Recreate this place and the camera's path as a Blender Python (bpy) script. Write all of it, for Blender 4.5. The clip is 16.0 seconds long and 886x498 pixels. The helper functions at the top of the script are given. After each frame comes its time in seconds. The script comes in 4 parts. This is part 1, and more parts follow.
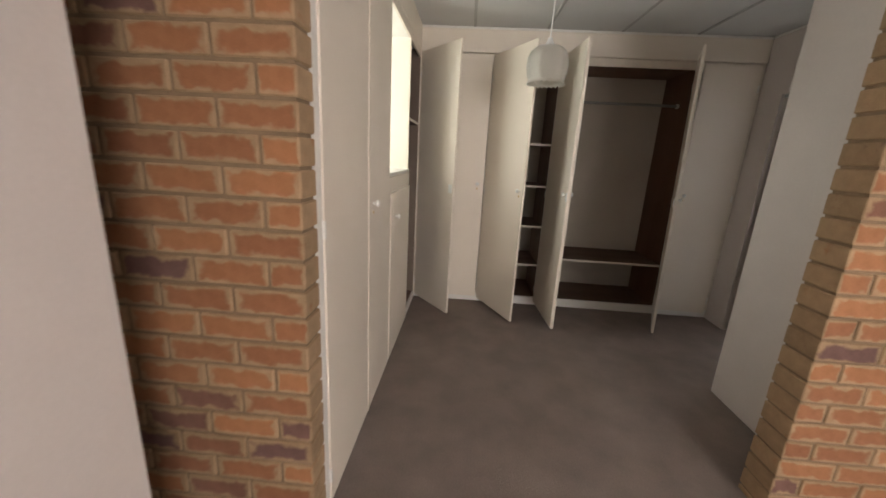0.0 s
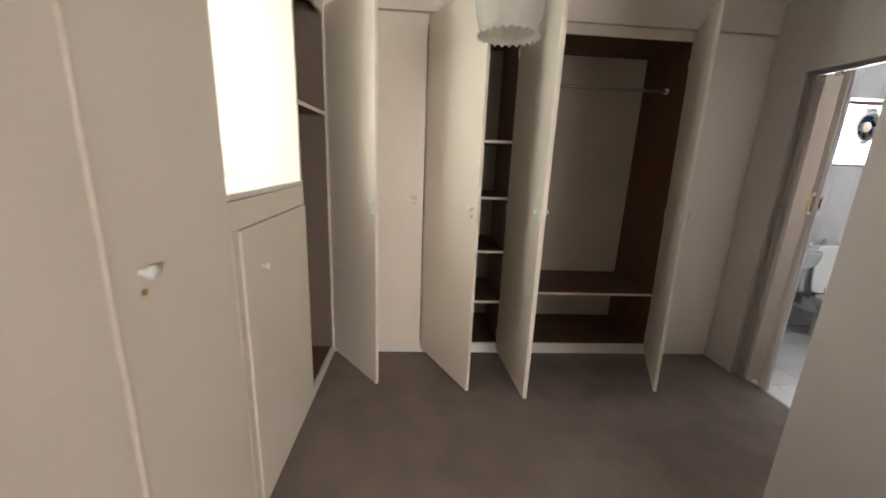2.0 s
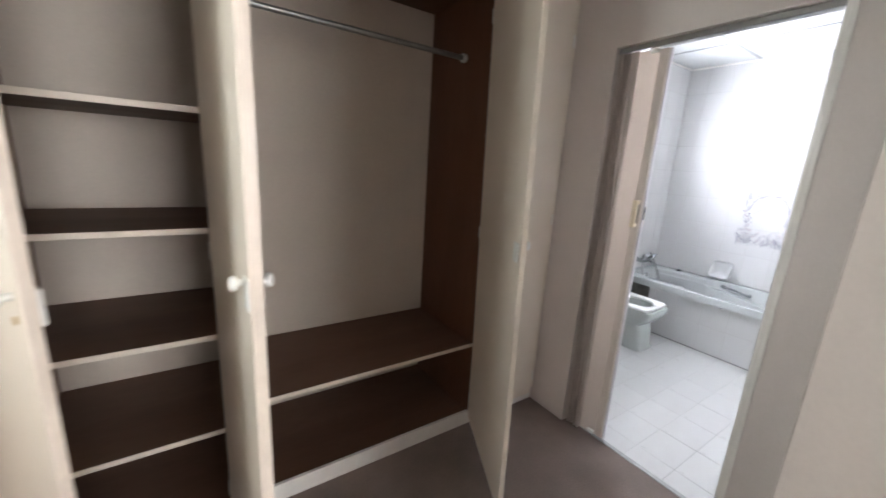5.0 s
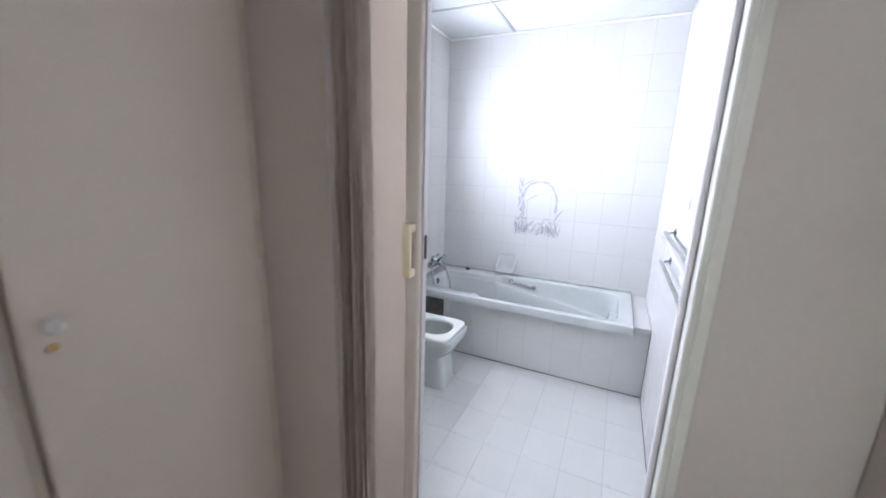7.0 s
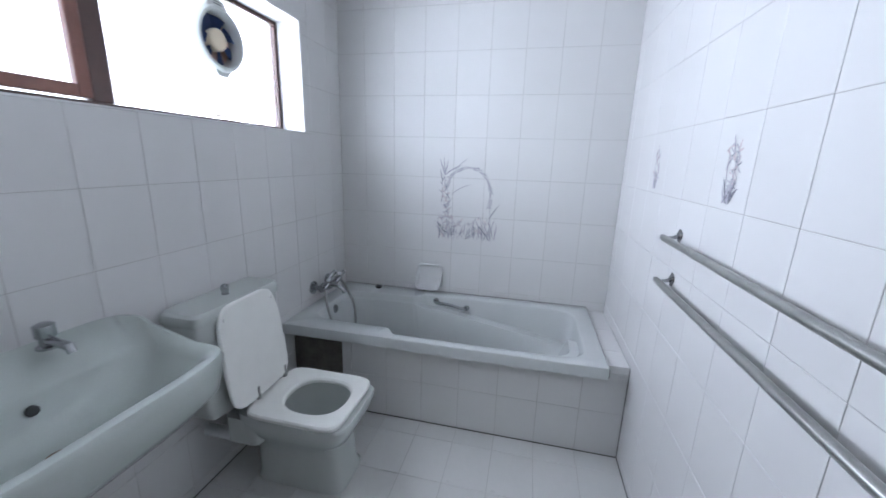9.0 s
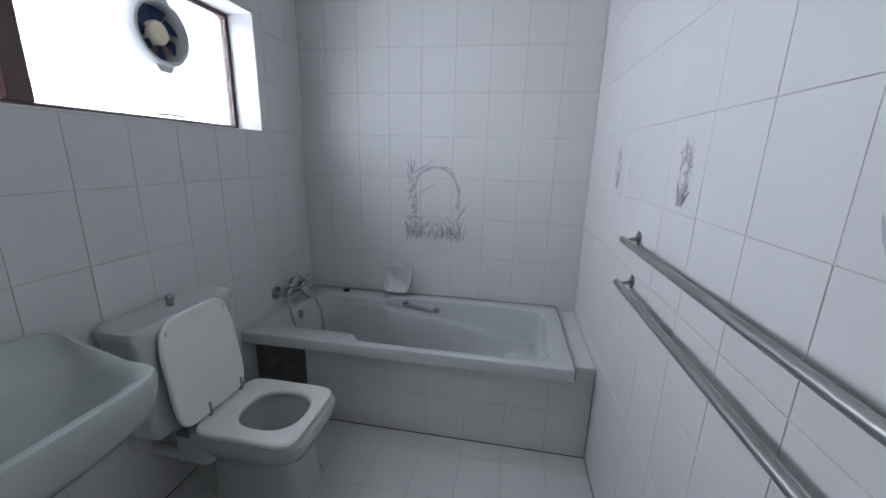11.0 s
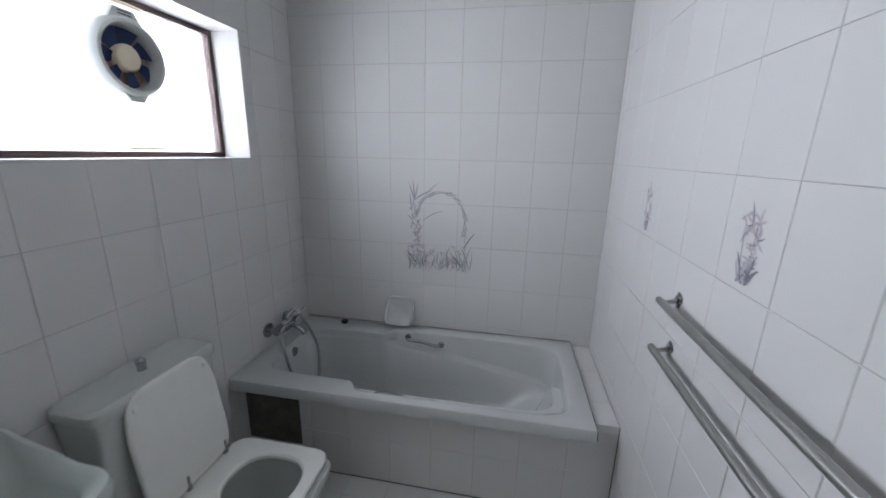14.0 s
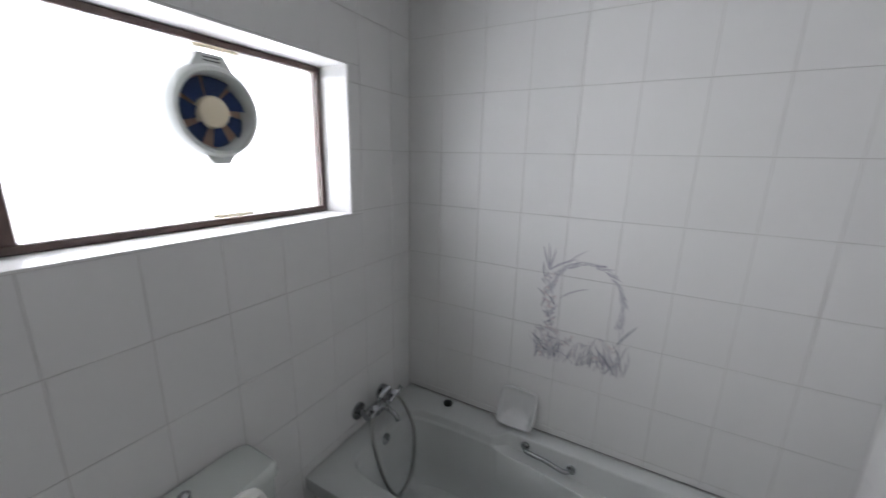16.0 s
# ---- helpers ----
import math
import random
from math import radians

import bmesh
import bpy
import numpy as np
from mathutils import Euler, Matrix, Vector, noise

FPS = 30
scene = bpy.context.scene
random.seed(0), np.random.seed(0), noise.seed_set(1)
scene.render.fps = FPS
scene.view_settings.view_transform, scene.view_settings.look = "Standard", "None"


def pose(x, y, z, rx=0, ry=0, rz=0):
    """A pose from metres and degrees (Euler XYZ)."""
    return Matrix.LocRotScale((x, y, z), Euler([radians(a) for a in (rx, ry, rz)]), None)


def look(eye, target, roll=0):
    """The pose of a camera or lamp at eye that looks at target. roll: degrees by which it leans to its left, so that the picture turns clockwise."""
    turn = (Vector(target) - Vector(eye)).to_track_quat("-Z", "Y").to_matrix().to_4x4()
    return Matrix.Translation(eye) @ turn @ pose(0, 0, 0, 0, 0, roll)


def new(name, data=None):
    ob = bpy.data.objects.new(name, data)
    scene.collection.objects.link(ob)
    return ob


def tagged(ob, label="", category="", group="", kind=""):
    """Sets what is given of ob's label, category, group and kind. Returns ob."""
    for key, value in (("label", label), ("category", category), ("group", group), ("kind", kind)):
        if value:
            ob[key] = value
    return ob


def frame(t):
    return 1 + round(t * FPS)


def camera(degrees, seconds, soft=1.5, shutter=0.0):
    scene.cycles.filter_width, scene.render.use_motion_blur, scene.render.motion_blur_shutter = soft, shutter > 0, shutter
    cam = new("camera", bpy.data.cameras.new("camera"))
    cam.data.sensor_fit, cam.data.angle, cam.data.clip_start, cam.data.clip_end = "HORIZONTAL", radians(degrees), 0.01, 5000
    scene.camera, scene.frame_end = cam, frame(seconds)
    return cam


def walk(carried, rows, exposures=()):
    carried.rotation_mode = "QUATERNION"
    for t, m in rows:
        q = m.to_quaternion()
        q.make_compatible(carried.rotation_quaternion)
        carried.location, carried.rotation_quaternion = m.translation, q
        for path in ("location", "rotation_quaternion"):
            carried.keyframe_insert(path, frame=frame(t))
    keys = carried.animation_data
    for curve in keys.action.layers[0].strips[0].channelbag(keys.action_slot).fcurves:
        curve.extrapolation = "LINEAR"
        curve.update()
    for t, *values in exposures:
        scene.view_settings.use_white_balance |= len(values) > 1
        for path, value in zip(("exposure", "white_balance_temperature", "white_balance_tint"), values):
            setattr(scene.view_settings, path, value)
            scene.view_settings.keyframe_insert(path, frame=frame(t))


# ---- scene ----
cam = camera(100.1, 16.0, 1.6, 0.4)
PATH = [
    (0, (-0.05, -0.005, 1.432), (-0.158, 1.929, 0.937), 3.1),
    (0.5, (-0.049, 0.291, 1.432), (-0.083, 2.231, 0.946), 3.0),
    (1, (-0.089, 0.54, 1.453), (-0.059, 2.481, 0.974), 2.8),
    (1.5, (-0.078, 0.744, 1.445), (0.018, 2.683, 0.965), 2.7),
    (2, (0.082, 1.008, 1.443), (0.21, 2.946, 0.965), 2.4),
    (2.5, (0.219, 1.2, 1.441), (0.398, 3.131, 0.955), 2.5),
    (3, (0.288, 1.439, 1.482), (0.68, 3.339, 0.996), 2.7),
    (3.2, (0.316, 1.526, 1.487), (0.814, 3.403, 1.007), 2.5),
    (5.3, (0.785, 2.186, 1.434), (2.079, 3.646, 0.993), 2.8),
    (5.5, (0.898, 2.215, 1.43), (2.338, 3.529, 0.983), 2.2),
    (6, (1.165, 2.412, 1.442), (2.805, 3.465, 0.992), 1.8),
    (6.5, (1.348, 2.552, 1.459), (3.049, 3.505, 1.016), 1.8),
    (7, (1.663, 2.674, 1.473), (3.433, 3.487, 1.018), 1.8),
    (7.5, (1.945, 2.713, 1.479), (3.742, 3.46, 1.019), 1.8),
    (8, (2.175, 2.793, 1.412), (3.988, 3.503, 0.955), 1.7),
    (8.5, (2.371, 2.896, 1.41), (4.212, 3.519, 0.963), 1.8),
    (9, (2.509, 2.886, 1.386), (4.406, 3.313, 0.917), 1.7),
    (9.5, (2.565, 2.829, 1.4), (4.471, 3.198, 0.921), 1.5),
    (12, (2.581, 2.811, 1.413), (4.494, 3.134, 0.927), 1.6),
    (12.5, (2.547, 2.818, 1.422), (4.459, 3.147, 0.935), 1.6),
    (13, (2.54, 2.814, 1.432), (4.451, 3.15, 0.946), 1.4),
    (13.5, (2.631, 2.853, 1.498), (4.54, 3.191, 1.004), 1.5),
    (14, (2.785, 2.875, 1.553), (4.692, 3.214, 1.055), 1.3),
    (14.5, (2.998, 2.901, 1.577), (4.908, 3.220, 1.076), 1.4),
    (15, (3.193, 2.968, 1.671), (5.092, 3.310, 1.150), 1.6),
    (15.5, (3.267, 3.058, 1.731), (5.136, 3.544, 1.214), 1.6),
    (16, (3.320, 3.082, 1.741), (5.018, 4.023, 1.263), 1.3),
]
STOPS = [(0, 0.25, 6450, 11), (3, 0.68, 6350, 11), (5.3, 1.2, 5900, 11), (6.5, 1.2, 5700, 11), (7.5, 0.6, 5600, 10), (8.5, 0.32, 5500, 9), (9.5, -0.25, 5600, 9),
         (12, -0.70, 5750, 9), (14, -0.68, 5950, 9), (16, -0.68, 6250, 9)]
walk(cam, [(t, look(eye, target, roll)) for t, eye, target, roll in PATH], STOPS)

# ---- world and lights ----
world = bpy.data.worlds.new("sky")
scene.world = world
world.use_nodes = True
wt = world.node_tree
sky = wt.nodes.new("ShaderNodeTexSky")
sky.sky_type, sky.sun_disc = "NISHITA", False
sky.sun_elevation, sky.sun_rotation = radians(50), radians(200)
wt.nodes["Background"].inputs["Strength"].default_value = 0.12
wt.links.new(sky.outputs[0], wt.nodes["Background"].inputs["Color"])

sun_data = bpy.data.lights.new("sun", "SUN")
sun_data.energy, sun_data.angle, sun_data.color = 2.5, radians(0.5), (1, 0.95, 0.87)
sun = new("sun", sun_data)
sun.matrix_world = look((1, -6, 9), (1.2, 0, 0.6))


def window_light(name, eye, target, w, h, watts, col):
    d = bpy.data.lights.new(name, "AREA")
    d.shape, d.size, d.size_y, d.energy, d.color = "RECTANGLE", w, h, watts, col
    o = new(name, d)
    o.matrix_world = look(eye, target)
    return o


for lx, watts in ((3.04, 14), (4.00, 36)):
    window_light("daylight_bath", (lx, 4.32, 1.80), (lx + 0.2, 0, 1.60), 0.96, 0.64, watts, (0.96, 0.955, 1.0))
window_light("daylight_niche", (-1.20, 2.57, 1.78), (5, 2.57, 1.78), 0.72, 0.94, 7.5, (0.98, 1.0, 0.90))
window_light("daylight_bedroom", (1.95, -3.32, 1.45), (1.2, 2.5, 1.35), 1.7, 1.5, 80, (1.0, 0.925, 0.875))


# ---- materials ----
def mat(name, col, rough=0.5, metal=0.0, scale=8.0, vary=0.12, bump=0.1, fine=220.0, spec=0.5, per_object=0.0, coat=0.0, stretch=(1, 1, 1), noise_rough=0.1, dist=0.002):
    """A surface with broad stains, fine grain and relief, in metres."""
    m = bpy.data.materials.new(name)
    m.use_nodes = True
    t = m.node_tree
    N, L = t.nodes, t.links
    b = N["Principled BSDF"]
    co = N.new("ShaderNodeTexCoord")
    mp = N.new("ShaderNodeMapping")
    mp.inputs["Scale"].default_value = stretch
    L.new(co.outputs["Object"], mp.inputs["Vector"])
    big = N.new("ShaderNodeTexNoise")
    big.inputs["Scale"].default_value, big.inputs["Detail"].default_value = scale, 5
    small = N.new("ShaderNodeTexNoise")
    small.inputs["Scale"].default_value, small.inputs["Detail"].default_value = fine, 3
    for n in (big, small):
        L.new(mp.outputs[0], n.inputs["Vector"])
    add = N.new("ShaderNodeMath")
    add.operation = "MULTIPLY_ADD"
    L.new(small.outputs[0], add.inputs[0])
    add.inputs[1].default_value = 0.5
    L.new(big.outputs[0], add.inputs[2])
    last = add.outputs[0]
    if per_object:
        info = N.new("ShaderNodeObjectInfo")
        a2 = N.new("ShaderNodeMath")
        a2.operation = "MULTIPLY_ADD"
        L.new(info.outputs["Random"], a2.inputs[0])
        a2.inputs[1].default_value = per_object
        L.new(last, a2.inputs[2])
        last = a2.outputs[0]
    ramp = N.new("ShaderNodeMapRange")
    ramp.inputs["From Min"].default_value, ramp.inputs["From Max"].default_value = 0.4, 1.1 + per_object
    ramp.inputs["To Min"].default_value, ramp.inputs["To Max"].default_value = 1 + vary, 1 - vary
    L.new(last, ramp.inputs["Value"])
    mix = N.new("ShaderNodeVectorMath")
    mix.operation = "SCALE"
    mix.inputs[0].default_value = col
    L.new(ramp.outputs[0], mix.inputs["Scale"])
    L.new(mix.outputs[0], b.inputs["Base Color"])
    rr = N.new("ShaderNodeMapRange")
    rr.inputs["To Min"].default_value, rr.inputs["To Max"].default_value = max(0.02, rough - noise_rough), min(1, rough + noise_rough)
    L.new(big.outputs[0], rr.inputs["Value"])
    L.new(rr.outputs[0], b.inputs["Roughness"])
    b.inputs["Metallic"].default_value = metal
    b.inputs["Specular IOR Level"].default_value = spec
    b.inputs["Coat Weight"].default_value = coat
    if bump:
        bp = N.new("ShaderNodeBump")
        bp.inputs["Strength"].default_value, bp.inputs["Distance"].default_value = bump, dist
        L.new(add.outputs[0], bp.inputs["Height"])
        L.new(bp.outputs[0], b.inputs["Normal"])
    return m


def glass(name, rough=0.0, col=(1, 1, 1), trans=1.0):
    m = mat(name, col, rough, bump=0.0, vary=0.01, noise_rough=0.0)
    b = m.node_tree.nodes["Principled BSDF"]
    b.inputs["Transmission Weight"].default_value, b.inputs["IOR"].default_value = trans, 1.45
    return m


PLASTER = mat("cream_plaster", (0.66, 0.605, 0.565), 0.75, scale=2.5, vary=0.06, bump=0.12, fine=90)
LAMINATE = mat("cream_laminate", (0.79, 0.72, 0.62), 0.42, scale=1.6, vary=0.05, bump=0.04, fine=160)
LACQUER = mat("cream_edge_paint", (0.74, 0.67, 0.57), 0.45, scale=9, vary=0.10, bump=0.10, fine=60)
BROWN = mat("brown_board", (0.13, 0.055, 0.026), 0.55, scale=4, vary=0.22, bump=0.10, fine=60, stretch=(1, 1, 0.15))
SHELF = mat("dark_shelf_board", (0.145, 0.075, 0.045), 0.6, scale=5, vary=0.2, bump=0.1, fine=60, stretch=(0.2, 1, 1))
# cream side panel deep in the open bay, its shade put into the colour
BAY_SHADE = mat("shaded_cream_board", (0.17, 0.125, 0.095), 0.65, scale=3, vary=0.15, bump=0.08, fine=80)
BACKING = mat("cream_hardboard", (0.56, 0.50, 0.42), 0.7, scale=2.2, vary=0.10, bump=0.08, fine=120)
WHITE_TRIM = mat("white_gloss_paint", (0.80, 0.78, 0.73), 0.4, scale=7, vary=0.06, bump=0.08, fine=50)
WHITE = mat("white_plastic", (0.80, 0.80, 0.76), 0.35, scale=12, vary=0.04, bump=0.02)
CEIL = mat("ceiling_board", (0.68, 0.69, 0.68), 0.8, scale=3, vary=0.05, bump=0.2, fine=140)
TBAR = mat("grey_ceiling_strip", (0.42, 0.43, 0.42), 0.5, scale=5, vary=0.08, bump=0.03)
MORTAR = mat("mortar", (0.25, 0.175, 0.105), 0.9, scale=20, vary=0.2, bump=0.6, fine=160)
GROUT = mat("grey_grout", (0.40, 0.39, 0.37), 0.85, scale=9, vary=0.25, bump=0.2, fine=180)
TILE = mat("white_glazed_tile", (0.61, 0.605, 0.595), 0.26, spec=0.4, scale=1.5, vary=0.03, bump=0.0, fine=6, per_object=0.5, noise_rough=0.03)
FLOOR_TILE = mat("white_floor_tile", (0.60, 0.595, 0.575), 0.3, scale=5, vary=0.06, bump=0.06, fine=60, per_object=0.4)
CERAMIC = mat("white_ceramic", (0.50, 0.525, 0.50), 0.1, scale=4, vary=0.03, bump=0.01, noise_rough=0.04, coat=0.3)
BASIN = mat("pale_green_ceramic", (0.45, 0.485, 0.455), 0.12, scale=4, vary=0.05, bump=0.01, noise_rough=0.05, coat=0.3)
PORCELAIN = mat("white_porcelain", (0.58, 0.585, 0.58), 0.15, scale=6, vary=0.03, bump=0.01)
ACRYLIC = mat("grey_white_acrylic", (0.50, 0.515, 0.505), 0.22, scale=4, vary=0.05, bump=0.02, noise_rough=0.07)
CHROME = mat("chrome", (0.40, 0.41, 0.42), 0.10, metal=1.0, scale=30, vary=0.08, bump=0.02)
ALU = mat("dull_aluminium", (0.36, 0.36, 0.345), 0.36, metal=0.9, scale=20, vary=0.12, bump=0.05)
DARK = mat("black_rubber", (0.02, 0.02, 0.02), 0.5, scale=30, vary=0.2, bump=0.05)
BRONZE = mat("brown_window_frame", (0.065, 0.036, 0.030), 0.45, scale=14, vary=0.2, bump=0.06)
SASH = mat("red_brown_sash", (0.17, 0.075, 0.055), 0.45, scale=14, vary=0.2, bump=0.06)
FAN_BACK = mat("peach_plastic_shutter", (0.62, 0.42, 0.32), 0.5, scale=20, vary=0.08, bump=0.03)
VINYL = mat("beige_vinyl", (0.64, 0.57, 0.51), 0.5, scale=5, vary=0.03, bump=0.0, fine=60)
CREAM_PLASTIC = mat("cream_plastic", (0.80, 0.70, 0.52), 0.35, scale=15, vary=0.05, bump=0.02)
PALE_EDGE = mat("pale_grey_strip", (0.60, 0.57, 0.58), 0.4, scale=15, vary=0.06, bump=0.03)
BRASS = mat("worn_brass", (0.62, 0.45, 0.18), 0.35, metal=0.9, scale=40, vary=0.15, bump=0.05)
BLUE = mat("blue_plastic_blade", (0.035, 0.07, 0.20), 0.35, scale=20, vary=0.1, bump=0.02)
CAVITY = mat("dark_cement_like_sheet", (0.13, 0.12, 0.105), 0.95, scale=14, vary=0.4, bump=0.8, fine=90)
RUST = mat("rust_stain", (0.12, 0.07, 0.035), 0.6, scale=60, vary=0.4, bump=0.1)
PRINT_GREY = mat("grey_lilac_print", (0.33, 0.315, 0.36), 0.25, scale=60, vary=0.3, bump=0.0)
PRINT_DARK = mat("slate_print", (0.19, 0.19, 0.225), 0.25, scale=60, vary=0.3, bump=0.0)
PRINT_PINK = mat("pink_print", (0.50, 0.42, 0.42), 0.25, scale=60, vary=0.15, bump=0.0)
PRINT_PALE = mat("pale_grey_print", (0.42, 0.41, 0.44), 0.25, scale=80, vary=0.12, bump=0.0)
PANE = glass("frosted_window_glass", 0.35)
CLEAR = glass("clear_window_glass", 0.0)
FAN_RIM = mat("grey_white_plastic", (0.55, 0.57, 0.55), 0.4, scale=12, vary=0.05, bump=0.02)
SHADE_GLASS = glass("frosted_lamp_glass", 0.45, (0.88, 0.86, 0.80), 0.75)
OPAL = mat("opal_lamp_glass", (0.82, 0.82, 0.80), 0.25, bump=0.0, vary=0.02)
SOIL = mat("dry_lawn", (0.10, 0.11, 0.05), 0.95, scale=3, vary=0.4, bump=0.5)


def carpet_material():
    m = mat("brown_carpet", (0.25, 0.202, 0.178), 0.95, scale=5, vary=0.22, bump=1.0, fine=120, spec=0.1, noise_rough=0.03, dist=0.004)
    return m


CARPET = carpet_material()


def brick_material():
    """Rust-orange brick with paler buff edges, flashed unevenly."""
    m = mat("face_brick", (0.36, 0.165, 0.075), 0.85, scale=26, vary=0.3, bump=0.8, fine=170, per_object=0.5)
    t = m.node_tree
    N, L = t.nodes, t.links
    b = N["Principled BSDF"]
    co = N.new("ShaderNodeTexCoord")
    sp = N.new("ShaderNodeSeparateXYZ")
    L.new(co.outputs["Generated"], sp.inputs[0])

    def math1(op, a, c):
        n = N.new("ShaderNodeMath")
        n.operation = op
        for i, v in enumerate((a, c)):
            if isinstance(v, (int, float)):
                n.inputs[i].default_value = v
            else:
                L.new(v, n.inputs[i])
        return n.outputs[0]

    ex = math1("MULTIPLY", math1("SUBTRACT", 0.5, math1("ABSOLUTE", math1("SUBTRACT", sp.outputs[0], 0.5), 0)), 0.22)
    ez = math1("MULTIPLY", math1("SUBTRACT", 0.5, math1("ABSOLUTE", math1("SUBTRACT", sp.outputs[2], 0.5), 0)), 0.075)
    near = math1("MINIMUM", ex, math1("MULTIPLY", ez, 1.4))
    ns = N.new("ShaderNodeTexNoise")
    ns.inputs["Scale"].default_value, ns.inputs["Detail"].default_value = 22, 4
    info = N.new("ShaderNodeObjectInfo")
    ofs = N.new("ShaderNodeVectorMath")
    L.new(co.outputs["Object"], ofs.inputs[0])
    cmb = N.new("ShaderNodeCombineXYZ")
    L.new(math1("MULTIPLY", info.outputs["Random"], 9.0), cmb.inputs[0])
    L.new(cmb.outputs[0], ofs.inputs[1])
    L.new(ofs.outputs[0], ns.inputs["Vector"])
    edge = math1("ADD", near, math1("MULTIPLY", math1("SUBTRACT", ns.outputs[0], 0.5), 0.065))
    mr = N.new("ShaderNodeMapRange")
    mr.interpolation_type = "SMOOTHSTEP"
    mr.inputs["From Min"].default_value, mr.inputs["From Max"].default_value = 0.006, 0.024
    L.new(edge, mr.inputs["Value"])
    tone = N.new("ShaderNodeValToRGB")
    tone.color_ramp.elements[0].color, tone.color_ramp.elements[1].color = (0.35, 0.155, 0.066, 1), (0.17, 0.090, 0.075, 1)
    tone.color_ramp.elements[1].position = 0.97
    e = tone.color_ramp.elements.new(0.7)
    e.color = (0.285, 0.120, 0.055, 1)
    L.new(info.outputs["Random"], tone.inputs[0])
    old = b.inputs["Base Color"].links[0].from_node
    gain = N.new("ShaderNodeVectorMath")
    gain.operation = "SCALE"
    mixc = N.new("ShaderNodeMix")
    mixc.data_type = "RGBA"
    mixc.inputs["A"].default_value = (0.38, 0.255, 0.145, 1)
    L.new(mr.outputs[0], mixc.inputs["Factor"])
    L.new(tone.outputs[0], mixc.inputs["B"])
    L.new(mixc.outputs["Result"], gain.inputs[0])
    L.new(old.inputs["Scale"].links[0].from_socket, gain.inputs["Scale"])
    L.new(gain.outputs[0], b.inputs["Base Color"])
    return m


BRICK = brick_material()


# ---- mesh helpers ----
def basis(o):
    m = o.matrix_parent_inverse @ o.matrix_basis
    return basis(o.parent) @ m if o.parent else m


def under(parent, ob):
    """Make ob, placed in the world, a part of parent."""
    if parent:
        ob.parent = parent
        ob.matrix_parent_inverse = basis(parent).inverted()
    return ob


def finish(name, bm, material, parent=None, at=None, smooth=False):
    if at is not None:
        bmesh.ops.translate(bm, verts=bm.verts, vec=-Vector(at))
    bmesh.ops.recalc_face_normals(bm, faces=bm.faces)
    me = bpy.data.meshes.new(name)
    bm.to_mesh(me)
    bm.free()
    for m in material if isinstance(material, (list, tuple)) else [material]:
        me.materials.append(m)
    if smooth:
        me.shade_smooth()
        me.set_sharp_from_angle(angle=radians(38))
    ob = new(name, me)
    if at is not None:
        ob.location = at
    return under(parent, ob)


def add_box(bm, x0, x1, y0, y1, z0, z1, bevel=0.0, seg=1):
    m = Matrix.LocRotScale(((x0 + x1) / 2, (y0 + y1) / 2, (z0 + z1) / 2), None, (abs(x1 - x0), abs(y1 - y0), abs(z1 - z0)))
    r = bmesh.ops.create_cube(bm, size=1, matrix=m)
    if bevel:
        es = list({e for v in r["verts"] for e in v.link_edges})
        bmesh.ops.bevel(bm, geom=es, offset=bevel, segments=seg, affect="EDGES", profile=0.5)


def box(name, x0, x1, y0, y1, z0, z1, material, parent=None, bevel=0.002, seg=1):
    bm = bmesh.new()
    add_box(bm, x0, x1, y0, y1, z0, z1, bevel, seg)
    return finish(name, bm, material, parent, ((x0 + x1) / 2, (y0 + y1) / 2, (z0 + z1) / 2), seg > 1)


def thing(name, at, label, category, group="", kind=""):
    e = new(name)
    e.location = at
    e.empty_display_size = 0.1
    return tagged(e, label, category, group, kind)


def ring(cx, cy, a, b, z, e=2.0, n=64):
    pts = []
    for i in range(n):
        w = 2 * math.pi * (i + 0.5) / n
        c, s = math.cos(w), math.sin(w)
        pts.append(Vector((cx + a * math.copysign(abs(c) ** (2 / e), c), cy + b * math.copysign(abs(s) ** (2 / e), s), z)))
    return pts


def corner_point(w, e):
    """A point of the unit rounded square at the angle w; e: how square it is."""
    c, s = math.cos(w), math.sin(w)
    return math.copysign(abs(c) ** (2 / e), c), math.copysign(abs(s) ** (2 / e), s)


def even_angles(a, b, e, n):
    """Angles whose points lie evenly along a rounded rectangle of half sizes a and b."""
    many = 8192
    pts = [Vector((a * u, b * v)) for u, v in (corner_point(2 * math.pi * k / many, e) for k in range(many + 1))]
    run = [0.0]
    for p, q in zip(pts, pts[1:]):
        run.append(run[-1] + (q - p).length)
    out, k = [], 0
    for i in range(n):
        want = run[-1] * (i + 0.5) / n
        while run[k + 1] < want:
            k += 1
        out.append(2 * math.pi * (k + (want - run[k]) / max(1e-9, run[k + 1] - run[k])) / many)
    return out


def add_loft(bm, rings, cap0=False, cap1=False, closed=False):
    vs = [[bm.verts.new(p) for p in r] for r in rings]
    pairs = list(zip(vs, vs[1:])) + ([(vs[-1], vs[0])] if closed else [])
    for a, b in pairs:
        for i in range(len(a)):
            j = (i + 1) % len(a)
            bm.faces.new((a[i], a[j], b[j], b[i]))
    if cap0:
        bm.faces.new(vs[0])
    if cap1:
        bm.faces.new(vs[-1])


def loft(name, rings, material, parent=None, at=None, cap0=False, cap1=False, closed=False):
    bm = bmesh.new()
    add_loft(bm, rings, cap0, cap1, closed)
    return finish(name, bm, material, parent, at, True)


